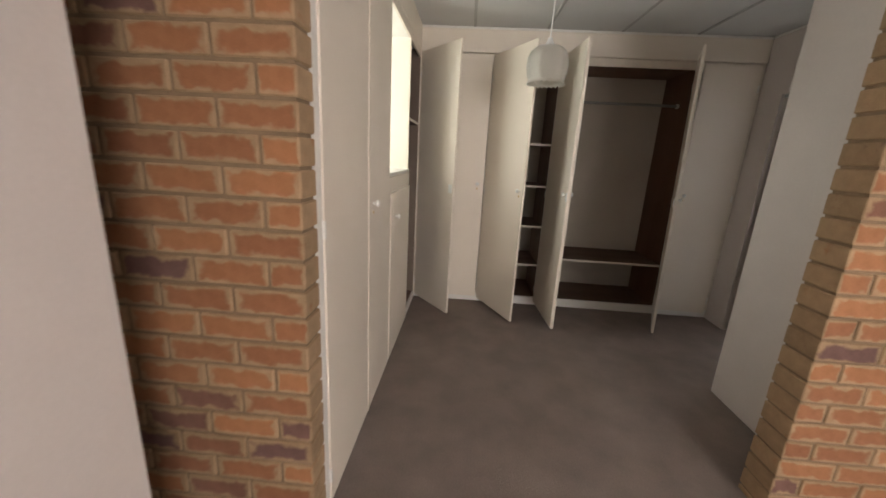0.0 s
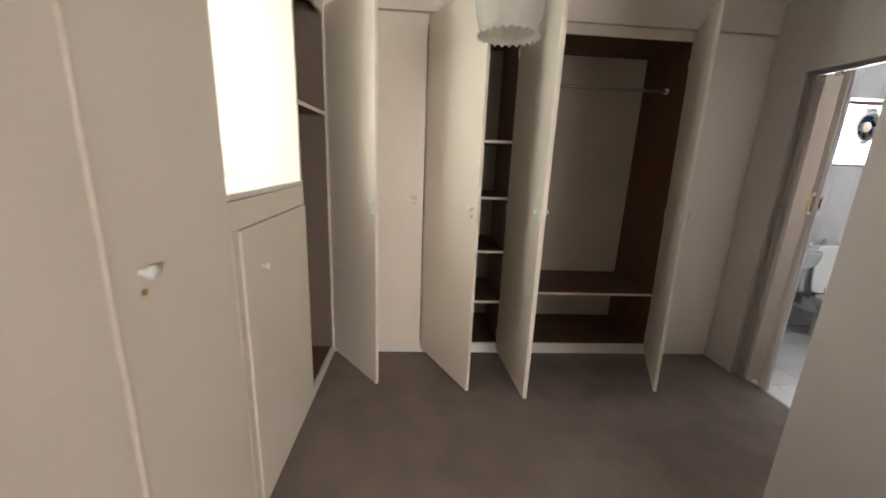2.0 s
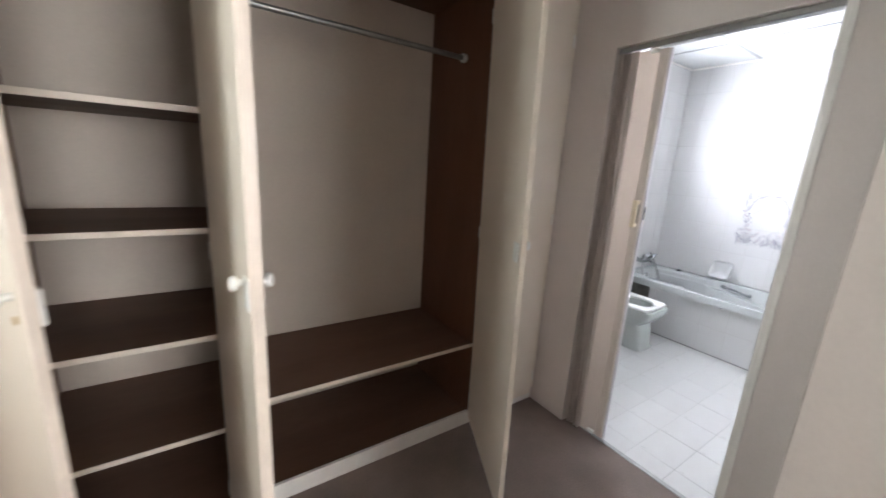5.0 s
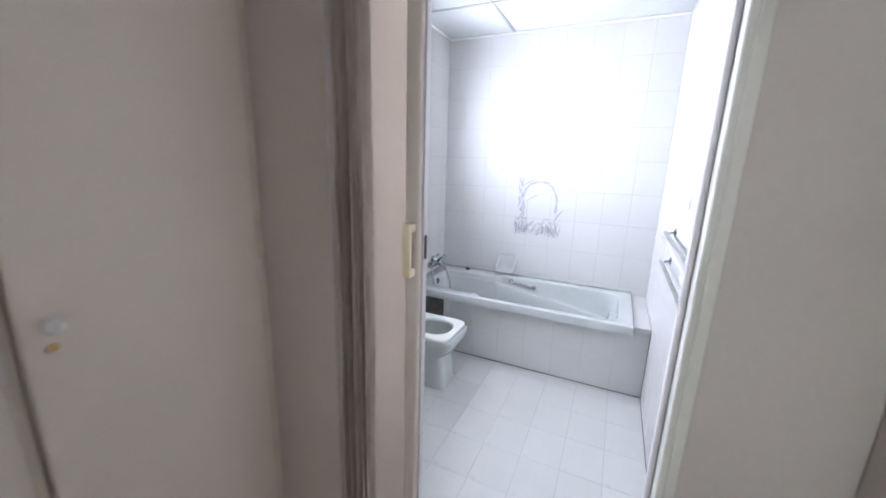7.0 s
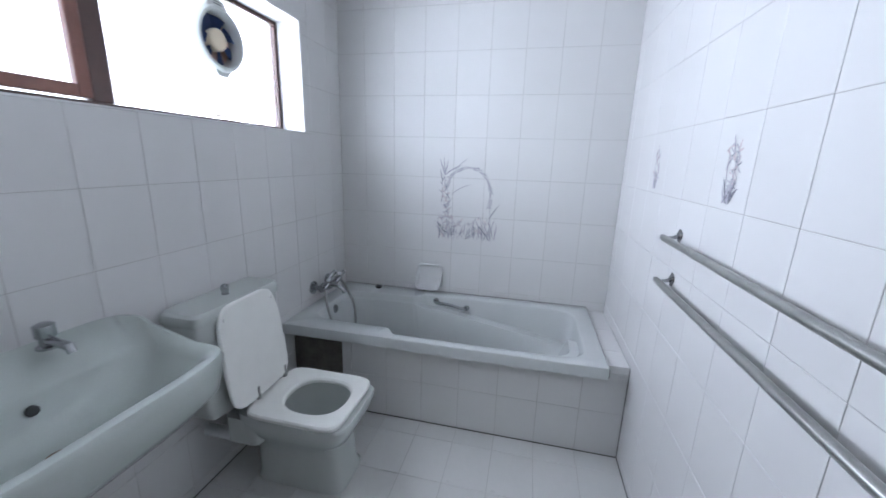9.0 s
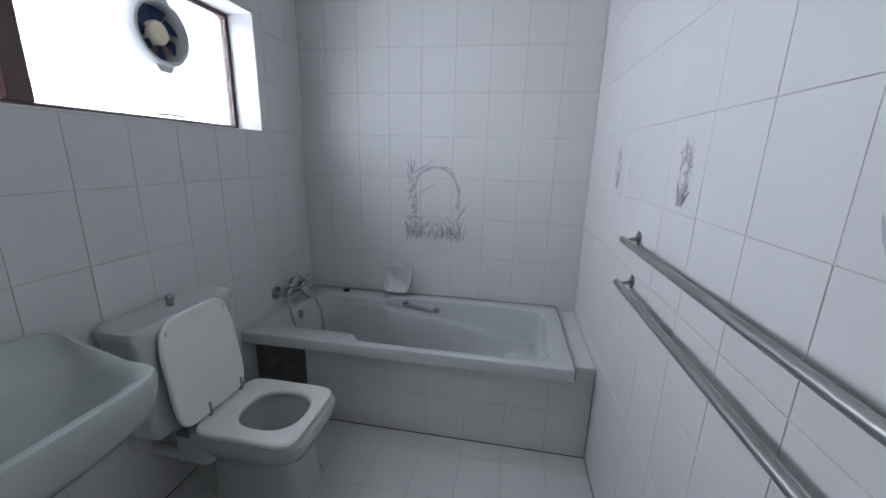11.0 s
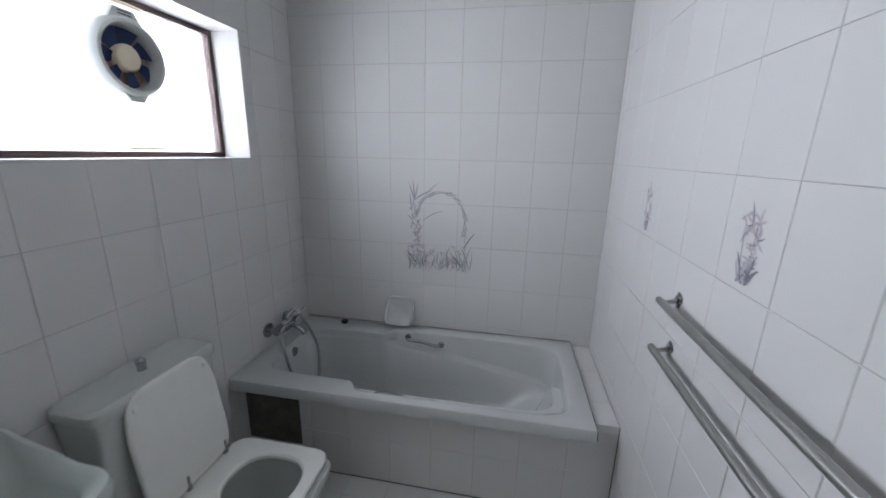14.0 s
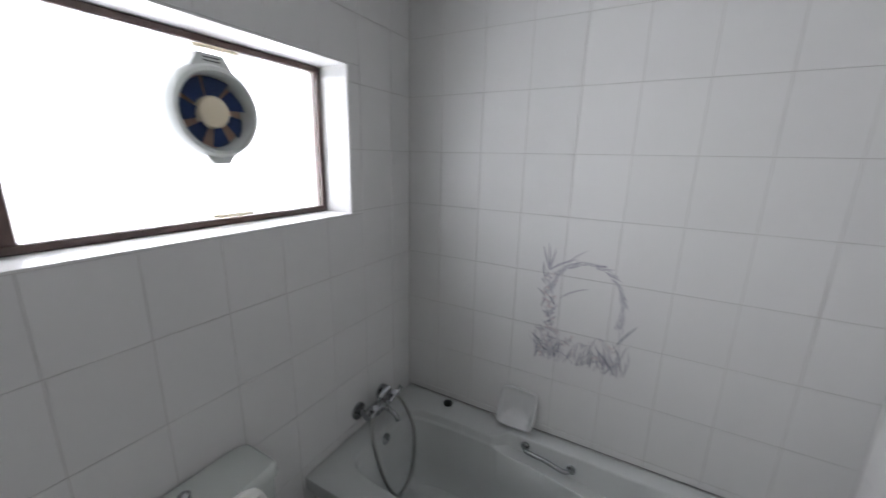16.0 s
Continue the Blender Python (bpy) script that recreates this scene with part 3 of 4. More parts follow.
def vent_fan(x, y, z):
    f = thing("window_fan", (x, y, z), "round window ventilator with blue blades in the glass", "fan")

    def disc(pts, name, m):
        bm = bmesh.new()
        add_loft(bm, pts, closed=True)
        return finish(name, bm, m, f, Vector((x, y, z)), True)

    def rg(r, yy, n=48):
        return [Vector((x + r * math.cos(2 * math.pi * k / n), yy, z + r * 1.0 * math.sin(2 * math.pi * k / n))) for k in range(n)]
    disc([rg(0.102, y - 0.006), rg(0.105, y - 0.046), rg(0.111, y - 0.054), rg(0.121, y - 0.052), rg(0.130, y - 0.038), rg(0.134, y - 0.010), rg(0.134, y + 0.036), rg(0.102, y + 0.036)], "rim", FAN_RIM)
    bm = bmesh.new()
    add_tube(bm, [(x, y + 0.014, z), (x, y + 0.018, z)], 0.103, 40)
    tagged(finish("shutter", bm, FAN_BACK, f, Vector((x, y, z))), "peach plastic shutter behind the blades")
    for top, z0, z1, w0, w1 in ((1, 0.108, 0.156, 0.066, 0.038), (-1, 0.112, 0.148, 0.052, 0.026)):
        bm = bmesh.new()
        rings = []
        for yy, k in ((y - 0.040, 0.94), (y - 0.034, 1.0), (y + 0.006, 1.0)):
            rings.append([Vector((x + sx * w * k, yy, z + top * (z0 + (zz - z0) * (0.5 + 0.5 * k)))) for sx, w, zz in ((-1, w0, z0), (1, w0, z0), (1, w1, z1), (-1, w1, z1))])
        add_loft(bm, rings, True, True)
        finish("tab", bm, FAN_RIM, f, Vector((x, y, z + top * 0.13)))
    for k in range(2):
        box("slot", x - 0.024, x + 0.024, y - 0.0415, y - 0.0395, z + 0.134 + k * 0.009, z + 0.137 + k * 0.009, DARK, f, 0)
    bm = bmesh.new()
    add_tube(bm, [(x, y - 0.034, z), (x, y - 0.031, z), (x, y - 0.026, z), (x, y + 0.004, z)], [0.036, 0.042, 0.045, 0.046], 28)
    finish("hub", bm, CREAM_PLASTIC, f, Vector((x, y, z)), True)
    for k in range(7):
        a = 2 * math.pi * k / 7 + 0.2
        bm = bmesh.new()
        lo, hi = [], []
        for j in range(6):
            b = a + 0.68 * j / 5
            tw = 0.022 * (j / 5 - 0.5)
            lo.append(bm.verts.new((x + 0.043 * math.cos(b), y - 0.010 + tw * 0.6, z + 0.043 * math.sin(b))))
            hi.append(bm.verts.new((x + 0.099 * math.cos(b - 0.10), y - 0.010 + tw, z + 0.099 * math.sin(b - 0.10))))
        for j in range(5):
            bm.faces.new((lo[j], lo[j + 1], hi[j + 1], hi[j]))
        bmesh.ops.solidify(bm, geom=bm.faces[:], thickness=0.002)
        finish("blade", bm, BLUE, f, Vector((x, y, z)), True)
    return f


vent_fan(3.998, 4.262, 1.856)


# ---- folding door ----
def folding_door():
    f = thing("folding_door", (BX + 0.04, 3.2, 0), "beige vinyl accordion door folded open with cream handles", "folding door")
    bm = bmesh.new()
    line = []
    n = 72
    for k in range(n + 1):
        t = k / n
        w = 2 * math.pi * 4.5 * t
        amp = 0.015 + 0.004 * math.sin(2.1 * w / 6.28)
        line.append((BX + 0.026 - amp * math.cos(w + 0.35 * math.sin(w)), DY1 - 0.008 - 0.095 * t - 0.002 * math.sin(2 * w)))
    line += [(BX + 0.050, 3.126), (BX + 0.066, 3.124)]
    rows = []
    for z in (0.012, 0.5, 1.0, 1.5, DH - 0.03):
        rows.append([bm.verts.new((x, y + 0.003 * math.sin(3 * z + k * 0.2), z)) for k, (x, y) in enumerate(line)])
    for a, b in zip(rows, rows[1:]):
        for i in range(len(a) - 1):
            bm.faces.new((a[i], a[i + 1], b[i + 1], b[i]))
    bmesh.ops.solidify(bm, geom=bm.faces[:], thickness=0.004)
    finish("curtain", bm, VINYL, f, Vector((BX + 0.04, 3.2, 0)), True)
    post = box("lead_post", BX + 0.050, BX + 0.088, 3.088, 3.128, 0.012, DH - 0.03, VINYL, f, 0.006, 3)
    tagged(box("post_edge", BX + 0.062, BX + 0.082, 3.082, 3.0878, 0.012, DH - 0.03, PALE_EDGE, f, 0.001), "pale lilac-grey closing edge")
    for x, s in ((BX + 0.050, -1), (BX + 0.088, 1)):
        bm = bmesh.new()
        za, zb = 1.200, 1.330
        add_box(bm, x + s * 0.018, x + s * 0.027, 3.096, 3.120, za, zb, 0.004, 2)
        add_box(bm, x - s * 0.001, x + s * 0.024, 3.096, 3.120, zb - 0.020, zb, 0.004, 2)
        add_box(bm, x - s * 0.001, x + s * 0.024, 3.096, 3.120, za, za + 0.020, 0.004, 2)
        tagged(finish("handle", bm, CREAM_PLASTIC, f, Vector((x, 3.1, 1.27)), True), "cream plastic pull handle")
    box("latch", BX + 0.066, BX + 0.078, 3.0795, 3.0825, 1.24, 1.30, DARK, f)
    for z in (0.02, DH - 0.045):
        box("guide", BX + 0.030, BX + 0.060, 3.130, 3.165, z, z + 0.018, WHITE, f, 0.003)
    return f


folding_door()


# ---- lamps and switch ----
def pendant(x, y):
    p = thing("pendant_lamp", (x, y, 2.10), "frosted glass pendant lamp with scalloped rim", "lamp")
    bm = bmesh.new()
    prof = [(0.036, 2.094), (0.075, 2.084), (0.104, 2.060), (0.120, 2.020), (0.124, 1.980), (0.119, 1.940), (0.110, 1.910), (0.106, 1.897), (0.114, 1.880)]
    n = 72
    rings = []
    for k, (r, z) in enumerate(prof):
        rg = []
        for i in range(n):
            a = 2 * math.pi * i / n
            w = 1 + (0.020 * math.cos(12 * a) if 2 < k < 7 else 0.012 * math.cos(24 * a))
            rg.append(Vector((x + r * w * math.cos(a), y + r * w * math.sin(a), z - (0.006 * math.cos(24 * a) if k == 8 else 0))))
        rings.append(rg)
    inner = [[Vector((x + (v.x - x) * 0.96, y + (v.y - y) * 0.96, v.z - 0.002)) for v in rg] for rg in rings]
    add_loft(bm, rings + inner[::-1])
    s = finish("shade", bm, SHADE_GLASS, p, Vector((x, y, 1.99)), True)
    tube("cord", [(x, y, 2.13), (x + 0.002, y, 2.3), (x, y, 2.494)], 0.004, WHITE, p, 8)
    tube("cap", [(x, y, 2.072), (x, y, 2.094), (x, y, 2.106), (x, y, 2.135)], [0.037, 0.038, 0.024, 0.012], WHITE, p, 20)
    tube("rose", [(x, y, 2.478), (x, y, 2.4995)], [0.030, 0.042], WHITE, p, 20)
    tube("bulb", [(x, y, 2.072), (x, y, 2.03), (x, y, 2.0), (x, y, 1.965), (x, y, 1.945)], [0.013, 0.016, 0.028, 0.028, 0.010], OPAL, p, 16)
    return p


pendant(0.385, 2.49)
bl = thing("ceiling_lamp", (3.35, 3.05, H), "round white opal ceiling lamp", "lamp")
loft("dome", [ring(3.35, 3.05, r, r, z, 2, 40) for r, z in ((0.125, 2.474), (0.118, 2.444), (0.09, 2.42), (0.05, 2.408), (0.01, 2.405))], OPAL, bl, Vector((3.35, 3.05, 2.45)), cap1=True)
loft("base", [ring(3.35, 3.05, r, r, z, 2, 40) for r, z in ((0.135, 2.499), (0.137, 2.482), (0.125, 2.474))], WHITE, bl, Vector((3.35, 3.05, 2.49)), cap0=True, cap1=True)
sw = thing("light_switch", (2.012, 2.28, 1.34), "white plastic light switch plate on the wall end", "switch")
box("plate", 1.975, 2.050, 2.280, 2.288, 1.275, 1.405, WHITE, sw, 0.003, 2)
box("rocker", 2.000, 2.025, 2.2882, 2.294, 1.32, 1.36, WHITE, sw, 0.002, 2)


# ---- bathtub ----
def smoothstep(a, b, v):
    t = min(1, max(0, (v - a) / (b - a)))
    return t * t * (3 - 2 * t)


def bathtub():
    b = thing("bathtub", (4.49, 3.29, 0.5), "grey-white acrylic bathtub with grab handles, tiled in", "bathtub")
    X0, X1, Y0, Y1, Z = 4.118, IN_E - 0.002, 2.472, IN_N - 0.002, 0.505
    cx, cy, a, d = (X0 + X1) / 2, (Y0 + Y1) / 2, (X1 - X0) / 2, (Y1 - Y0) / 2
    angles = even_angles(0.27, 0.74, 8, 320)

    def rim(hx, hy, z):
        out = []
        for u, v in (corner_point(w, 8) for w in angles):
            m = max(abs(u), abs(v))
            out.append(Vector((cx + hx * u / m, cy + hy * v / m, z)))
        return out

    icx = 4.470

    def wide(y):
        return 0.242 + 0.066 * (1 - smoothstep(3.50, 3.57, y))

    def ledge(y):
        k = 1 - smoothstep(3.48, 3.58, y)
        return Z - 0.040 - k * (0.030 + 0.13 * (3.40 - min(y, 3.40)) / 0.75)

    def inner(half, y_lo, y_hi, z, e):
        """A ring inside the rim; half and z may depend on the place along the bath."""
        pts = [Vector((u, (y_lo + y_hi) / 2 + v * (y_hi - y_lo) / 2, 0)) for u, v in (corner_point(w, e) for w in angles)]
        for p in pts:
            h = half(p.y) if callable(half) else half
            zz = z(p.y) if callable(z) else z
            if p.x < 0 and callable(z):
                # the front side has a short shelf only, above the tiled panel
                h, zz = min(h, 0.232), max(zz, Z - 0.048)
            p.x, p.z = icx + p.x * h, zz
        return pts
    rings = [
        rim(a, d, Z - 0.058), rim(a, d, Z - 0.010), rim(a - 0.003, d - 0.003, Z - 0.003), rim(a - 0.010, d - 0.010, Z),
        inner(wide, 2.555, 4.032, Z, 8), inner(lambda y: wide(y) - 0.004, 2.560, 4.028, Z - 0.003, 8), inner(lambda y: wide(y) - 0.007, 2.566, 4.025, Z - 0.012, 8),
        inner(lambda y: wide(y) - 0.010, 2.574, 4.022, lambda y: ledge(y) + 0.010, 8), inner(lambda y: wide(y) - 0.014, 2.580, 4.020, ledge, 8),
        inner(lambda y: min(wide(y) - 0.016, 0.234), 2.606, 4.018, lambda y: ledge(y) - 0.003, 7.5), inner(lambda y: min(wide(y) - 0.018, 0.228), 2.618, 4.016, lambda y: ledge(y) - 0.012, 7),
        inner(0.214, 2.70, 3.990, Z - 0.26, 6), inner(0.204, 2.77, 3.970, Z - 0.33, 5.5),
        inner(0.190, 2.84, 3.945, Z - 0.372, 5), inner(0.160, 2.92, 3.90, Z - 0.388, 4.5), inner(0.08, 3.1, 3.7, Z - 0.393, 3)]
    loft("tub", rings, ACRYLIC, b, Vector((cx, cy, 0.3)), cap1=True)
    for x, s in ((4.765, -1), (4.178, 1)):
        z0 = 0.470 if s < 0 else 0.470
        g = tube("grab_handle", smooth_path([(x, 3.43, z0), (x + s * 0.03, 3.415, z0), (x + s * 0.036, 3.33, z0 - 0.004), (x + s * 0.034, 3.25, z0 - 0.022), (x, 3.225, z0 - 0.028)], 6), 0.0105, CHROME, b)
        for yy, zz in ((3.43, z0), (3.225, z0 - 0.028)):
            tube("handle_foot", [(x - s * 0.012, yy, zz), (x + s * 0.006, yy, zz), (x + s * 0.010, yy, zz)], [0.020, 0.019, 0.012], CHROME, b, 16)
    tube("overflow", [(4.495, 4.030, 0.450), (4.495, 4.012, 0.450), (4.495, 4.004, 0.450)], [0.027, 0.026, 0.012], CHROME, b, 20)
    tube("drain", [(4.47, 3.72, 0.112), (4.47, 3.72, 0.119)], [0.030, 0.026], CHROME, b, 20)
    return b


bathtub()
plug = thing("bath_plug", (4.80, 3.853, 0.505), "black rubber plug on the bath rim", "plug")
tube("stopper", [(4.80, 3.853, 0.5055), (4.80, 3.853, 0.518), (4.80, 3.853, 0.523)], [0.020, 0.023, 0.012], DARK, plug, 18)
tube("ring", [(4.80, 3.853, 0.523), (4.80, 3.853, 0.530)], 0.004, CHROME, plug, 8)


def mixer():
    m = thing("bath_mixer", (4.54, 4.10, 0.60), "chrome wall bath mixer with cross handles and hose", "tap")
    x, y, z = 4.52, IN_N, 0.60
    for dx in (-0.085, 0.085):
        tube("flange", [(x + dx, y - 0.001, z), (x + dx, y - 0.010, z), (x + dx, y - 0.016, z)], [0.040, 0.039, 0.020], CHROME, m, 20)
        tube("elbow", [(x + dx, y - 0.010, z), (x + dx, y - 0.055, z)], 0.015, CHROME, m, 14)
        bm = bmesh.new()
        c = Vector((x + dx * 0.80, y - 0.085, z + 0.020))
        add_tube(bm, [c + Vector((0, 0.03, -0.01)), c + Vector((0, -0.025, 0.022))], [0.017, 0.013], 14)
        for a in range(4):
            w = math.pi / 4 + a * math.pi / 2
            o = c + Vector((0, -0.018, 0.016))
            q = o + Vector((0.040 * math.cos(w), -0.020 * math.sin(w), 0.040 * math.sin(w)))
            add_tube(bm, [o, o.lerp(q, 0.7), q], [0.009, 0.010, 0.013], 8)
        finish("cross_handle", bm, CHROME, m, c, True)
    tube("body", [(x - 0.100, y - 0.060, z), (x - 0.04, y - 0.066, z), (x + 0.04, y - 0.066, z), (x + 0.100, y - 0.060, z)], [0.022, 0.029, 0.029, 0.022], CHROME, m, 16)
    tube("spout", smooth_path([(x, y - 0.07, z), (x, y - 0.11, z - 0.004), (x, y - 0.155, z - 0.022), (x, y - 0.165, z - 0.045)], 6), 0.012, CHROME, m, 14)
    tube("cradle", smooth_path([(x, y - 0.066, z + 0.02), (x, y - 0.068, z + 0.05), (x + 0.05, y - 0.080, z + 0.072)], 5), 0.013, CHROME, m, 12)
    tagged(tube("hose", smooth_path([(x - 0.07, y - 0.075, z + 0.0), (x - 0.105, y - 0.100, z - 0.07), (x - 0.105, y - 0.125, z - 0.18), (x - 0.08, y - 0.155, z - 0.33), (x - 0.02, y - 0.180, z - 0.445), (x + 0.08, y - 0.185, z - 0.40), (x + 0.140, y - 0.165, z - 0.22), (x + 0.125, y - 0.120, z - 0.07), (x + 0.06, y - 0.085, z + 0.055)], 8), 0.0085, ALU, m, 10), "flexible grey metal shower hose")
    return m


mixer()
dish = thing("soap_dish", (4.83, 3.5, 0.6), "white ceramic soap dish set in the tiles", "soap dish")
DX = IN_E


def dish_ring(k, depth):
    """A rounded square in the wall's plane, k times the dish's size, standing off by depth(z)."""
    out = []
    for p in ring(3.50, 0.612, 0.089 * k, 0.082 * k, 0, 6, 48):
        out.append(Vector((DX - depth(p.y), p.x, p.y)))
    return out


def lip(z):
    return 0.012 + 0.068 * smoothstep(0.64, 0.555, z)


loft("dish", [dish_ring(1.0, lambda z: 0.0), dish_ring(1.0, lambda z: lip(z) - 0.004), dish_ring(0.97, lip), dish_ring(0.90, lip), dish_ring(0.86, lambda z: lip(z) - 0.006),
              dish_ring(0.78, lambda z: 0.003 + 0.45 * max(0, lip(z) - 0.02)), dish_ring(0.60, lambda z: 0.003 + 0.2 * max(0, lip(z) - 0.02)), dish_ring(0.3, lambda z: 0.002)], PORCELAIN, dish, Vector((DX, 3.5, 0.6)), cap1=True)


# ---- toilet ----
def toilet():
    t = thing("toilet", (3.735, 3.8, 0), "white ceramic toilet with raised lid and square seat", "toilet")
    c = 3.735
    at = Vector((c, 3.75, 0.2))
    bowl = [ring(c + 0.03, 3.755, 0.118, 0.205, 0.001, 6), ring(c + 0.03, 3.755, 0.120, 0.207, 0.015, 6), ring(c + 0.025, 3.757, 0.112, 0.198, 0.05, 5), ring(c + 0.02, 3.760, 0.112, 0.192, 0.17, 5),
            ring(c + 0.01, 3.765, 0.122, 0.185, 0.23, 5), ring(c, 3.735, 0.155, 0.225, 0.29, 5), ring(c, 3.725, 0.172, 0.238, 0.34, 6), ring(c, 3.722, 0.174, 0.240, 0.375, 7), ring(c, 3.722, 0.170, 0.236, 0.384, 7),
            ring(c, 3.690, 0.128, 0.150, 0.384, 2.6), ring(c, 3.690, 0.124, 0.146, 0.37, 2.5), ring(c, 3.700, 0.112, 0.134, 0.29, 2.4), ring(c, 3.715, 0.085, 0.10, 0.20, 2.2), ring(c, 3.73, 0.05, 0.055, 0.12, 2), ring(c, 3.73, 0.02, 0.02, 0.09, 2)]
    loft("bowl", bowl, CERAMIC, t, at, cap0=True, cap1=True)
    loft("water", [ring(c, 3.722, 0.066, 0.076, 0.165, 2.2, 32), ring(c, 3.722, 0.01, 0.01, 0.1651, 2.2, 32)], glass("toilet_water", 0.02, (0.35, 0.40, 0.36)), t, at, cap1=True)
    seat = [ring(c, 3.709, 0.176, 0.200, 0.386, 7), ring(c, 3.709, 0.180, 0.204, 0.392, 7), ring(c, 3.709, 0.180, 0.204, 0.402, 7), ring(c, 3.709, 0.174, 0.198, 0.408, 7),
            ring(c, 3.680, 0.122, 0.136, 0.408, 2.5), ring(c, 3.680, 0.115, 0.129, 0.402, 2.5), ring(c, 3.680, 0.115, 0.129, 0.388, 2.5)]
    loft("seat", seat, WHITE, t, at, closed=True)
    # lid, standing against the cistern
    m = Matrix.Translation((c - 0.045, 3.902, 0.415)) @ pose(0, 0, 0, 83)
    rs = [ring(0, 0.212, 0.168, 0.210, z, 6) for z in (-0.006, 0.004)] + [ring(0, 0.212, 0.163, 0.205, 0.009, 6)]
    for r in rs:
        for p in r:
            p.x *= 1 - 0.10 * smoothstep(0.25, 0.43, p.y)
    loft("lid", [[m @ p for p in r] for r in rs], WHITE, t, at, cap0=True, cap1=True)
    for dx in (-0.13, 0.13):
        p = m @ Vector((dx, 0.375, 0.009))
        tube("buffer", [p, p + Vector((0, -0.008, 0.001))], [0.009, 0.007], WHITE, t, 12)
    for dx in (-0.085, 0.085):
        bm = bmesh.new()
        add_box(bm, c + dx - 0.009, c + dx + 0.009, 3.893, 3.925, 0.402, 0.430, 0.004, 2)
        add_tube(bm, [(c + dx - 0.028, 3.905, 0.418), (c + dx + 0.028, 3.905, 0.418)], 0.006, 10)
        add_box(bm, c + dx - 0.005, c + dx + 0.005, 3.893, 3.899, 0.425, 0.465, 0.002)
        finish("hinge", bm, ALU, t, Vector((c + dx, 3.905, 0.41)), True)
    k = c - 0.05
    cist = [ring(k, 4.045, 0.185, 0.076, 0.40, 9), ring(k, 4.045, 0.205, 0.082, 0.46, 9), ring(k, 4.045, 0.214, 0.083, 0.76, 10), ring(k, 4.045, 0.214, 0.083, 0.786, 10)]
    loft("cistern", cist, CERAMIC, t, at, cap0=True, cap1=True)
    lid = [ring(k, 4.042, 0.220, 0.087, 0.788, 10), ring(k, 4.042, 0.225, 0.088, 0.802, 10), ring(k, 4.042, 0.223, 0.087, 0.826, 9), ring(k, 4.042, 0.213, 0.080, 0.836, 8)]
    loft("cistern_lid", lid, CERAMIC, t, at, cap0=True, cap1=True)
    tube("flush_knob", [(k, 4.042, 0.835), (k, 4.042, 0.848), (k, 4.042, 0.854), (k, 4.042, 0.870), (k, 4.042, 0.878)], [0.014, 0.012, 0.015, 0.015, 0.006], CHROME, t, 18)
    tube("flush_pipe", [(k + 0.03, 3.98, 0.41), (k + 0.03, 3.98, 0.36)], 0.024, WHITE, t, 14)
    loft("outlet_shelf", [ring(c, 3.93, 0.165, 0.075, z, 8) for z in (0.25, 0.36)], CERAMIC, t, at, cap0=True, cap1=True)
    tube("waste_pipe", smooth_path([(c - 0.08, 3.92, 0.24), (c - 0.12, 3.96, 0.245), (c - 0.13, 4.03, 0.25), (c - 0.13, 4.125, 0.25)], 6), 0.024, PORCELAIN, t, 18)
    return t


toilet()


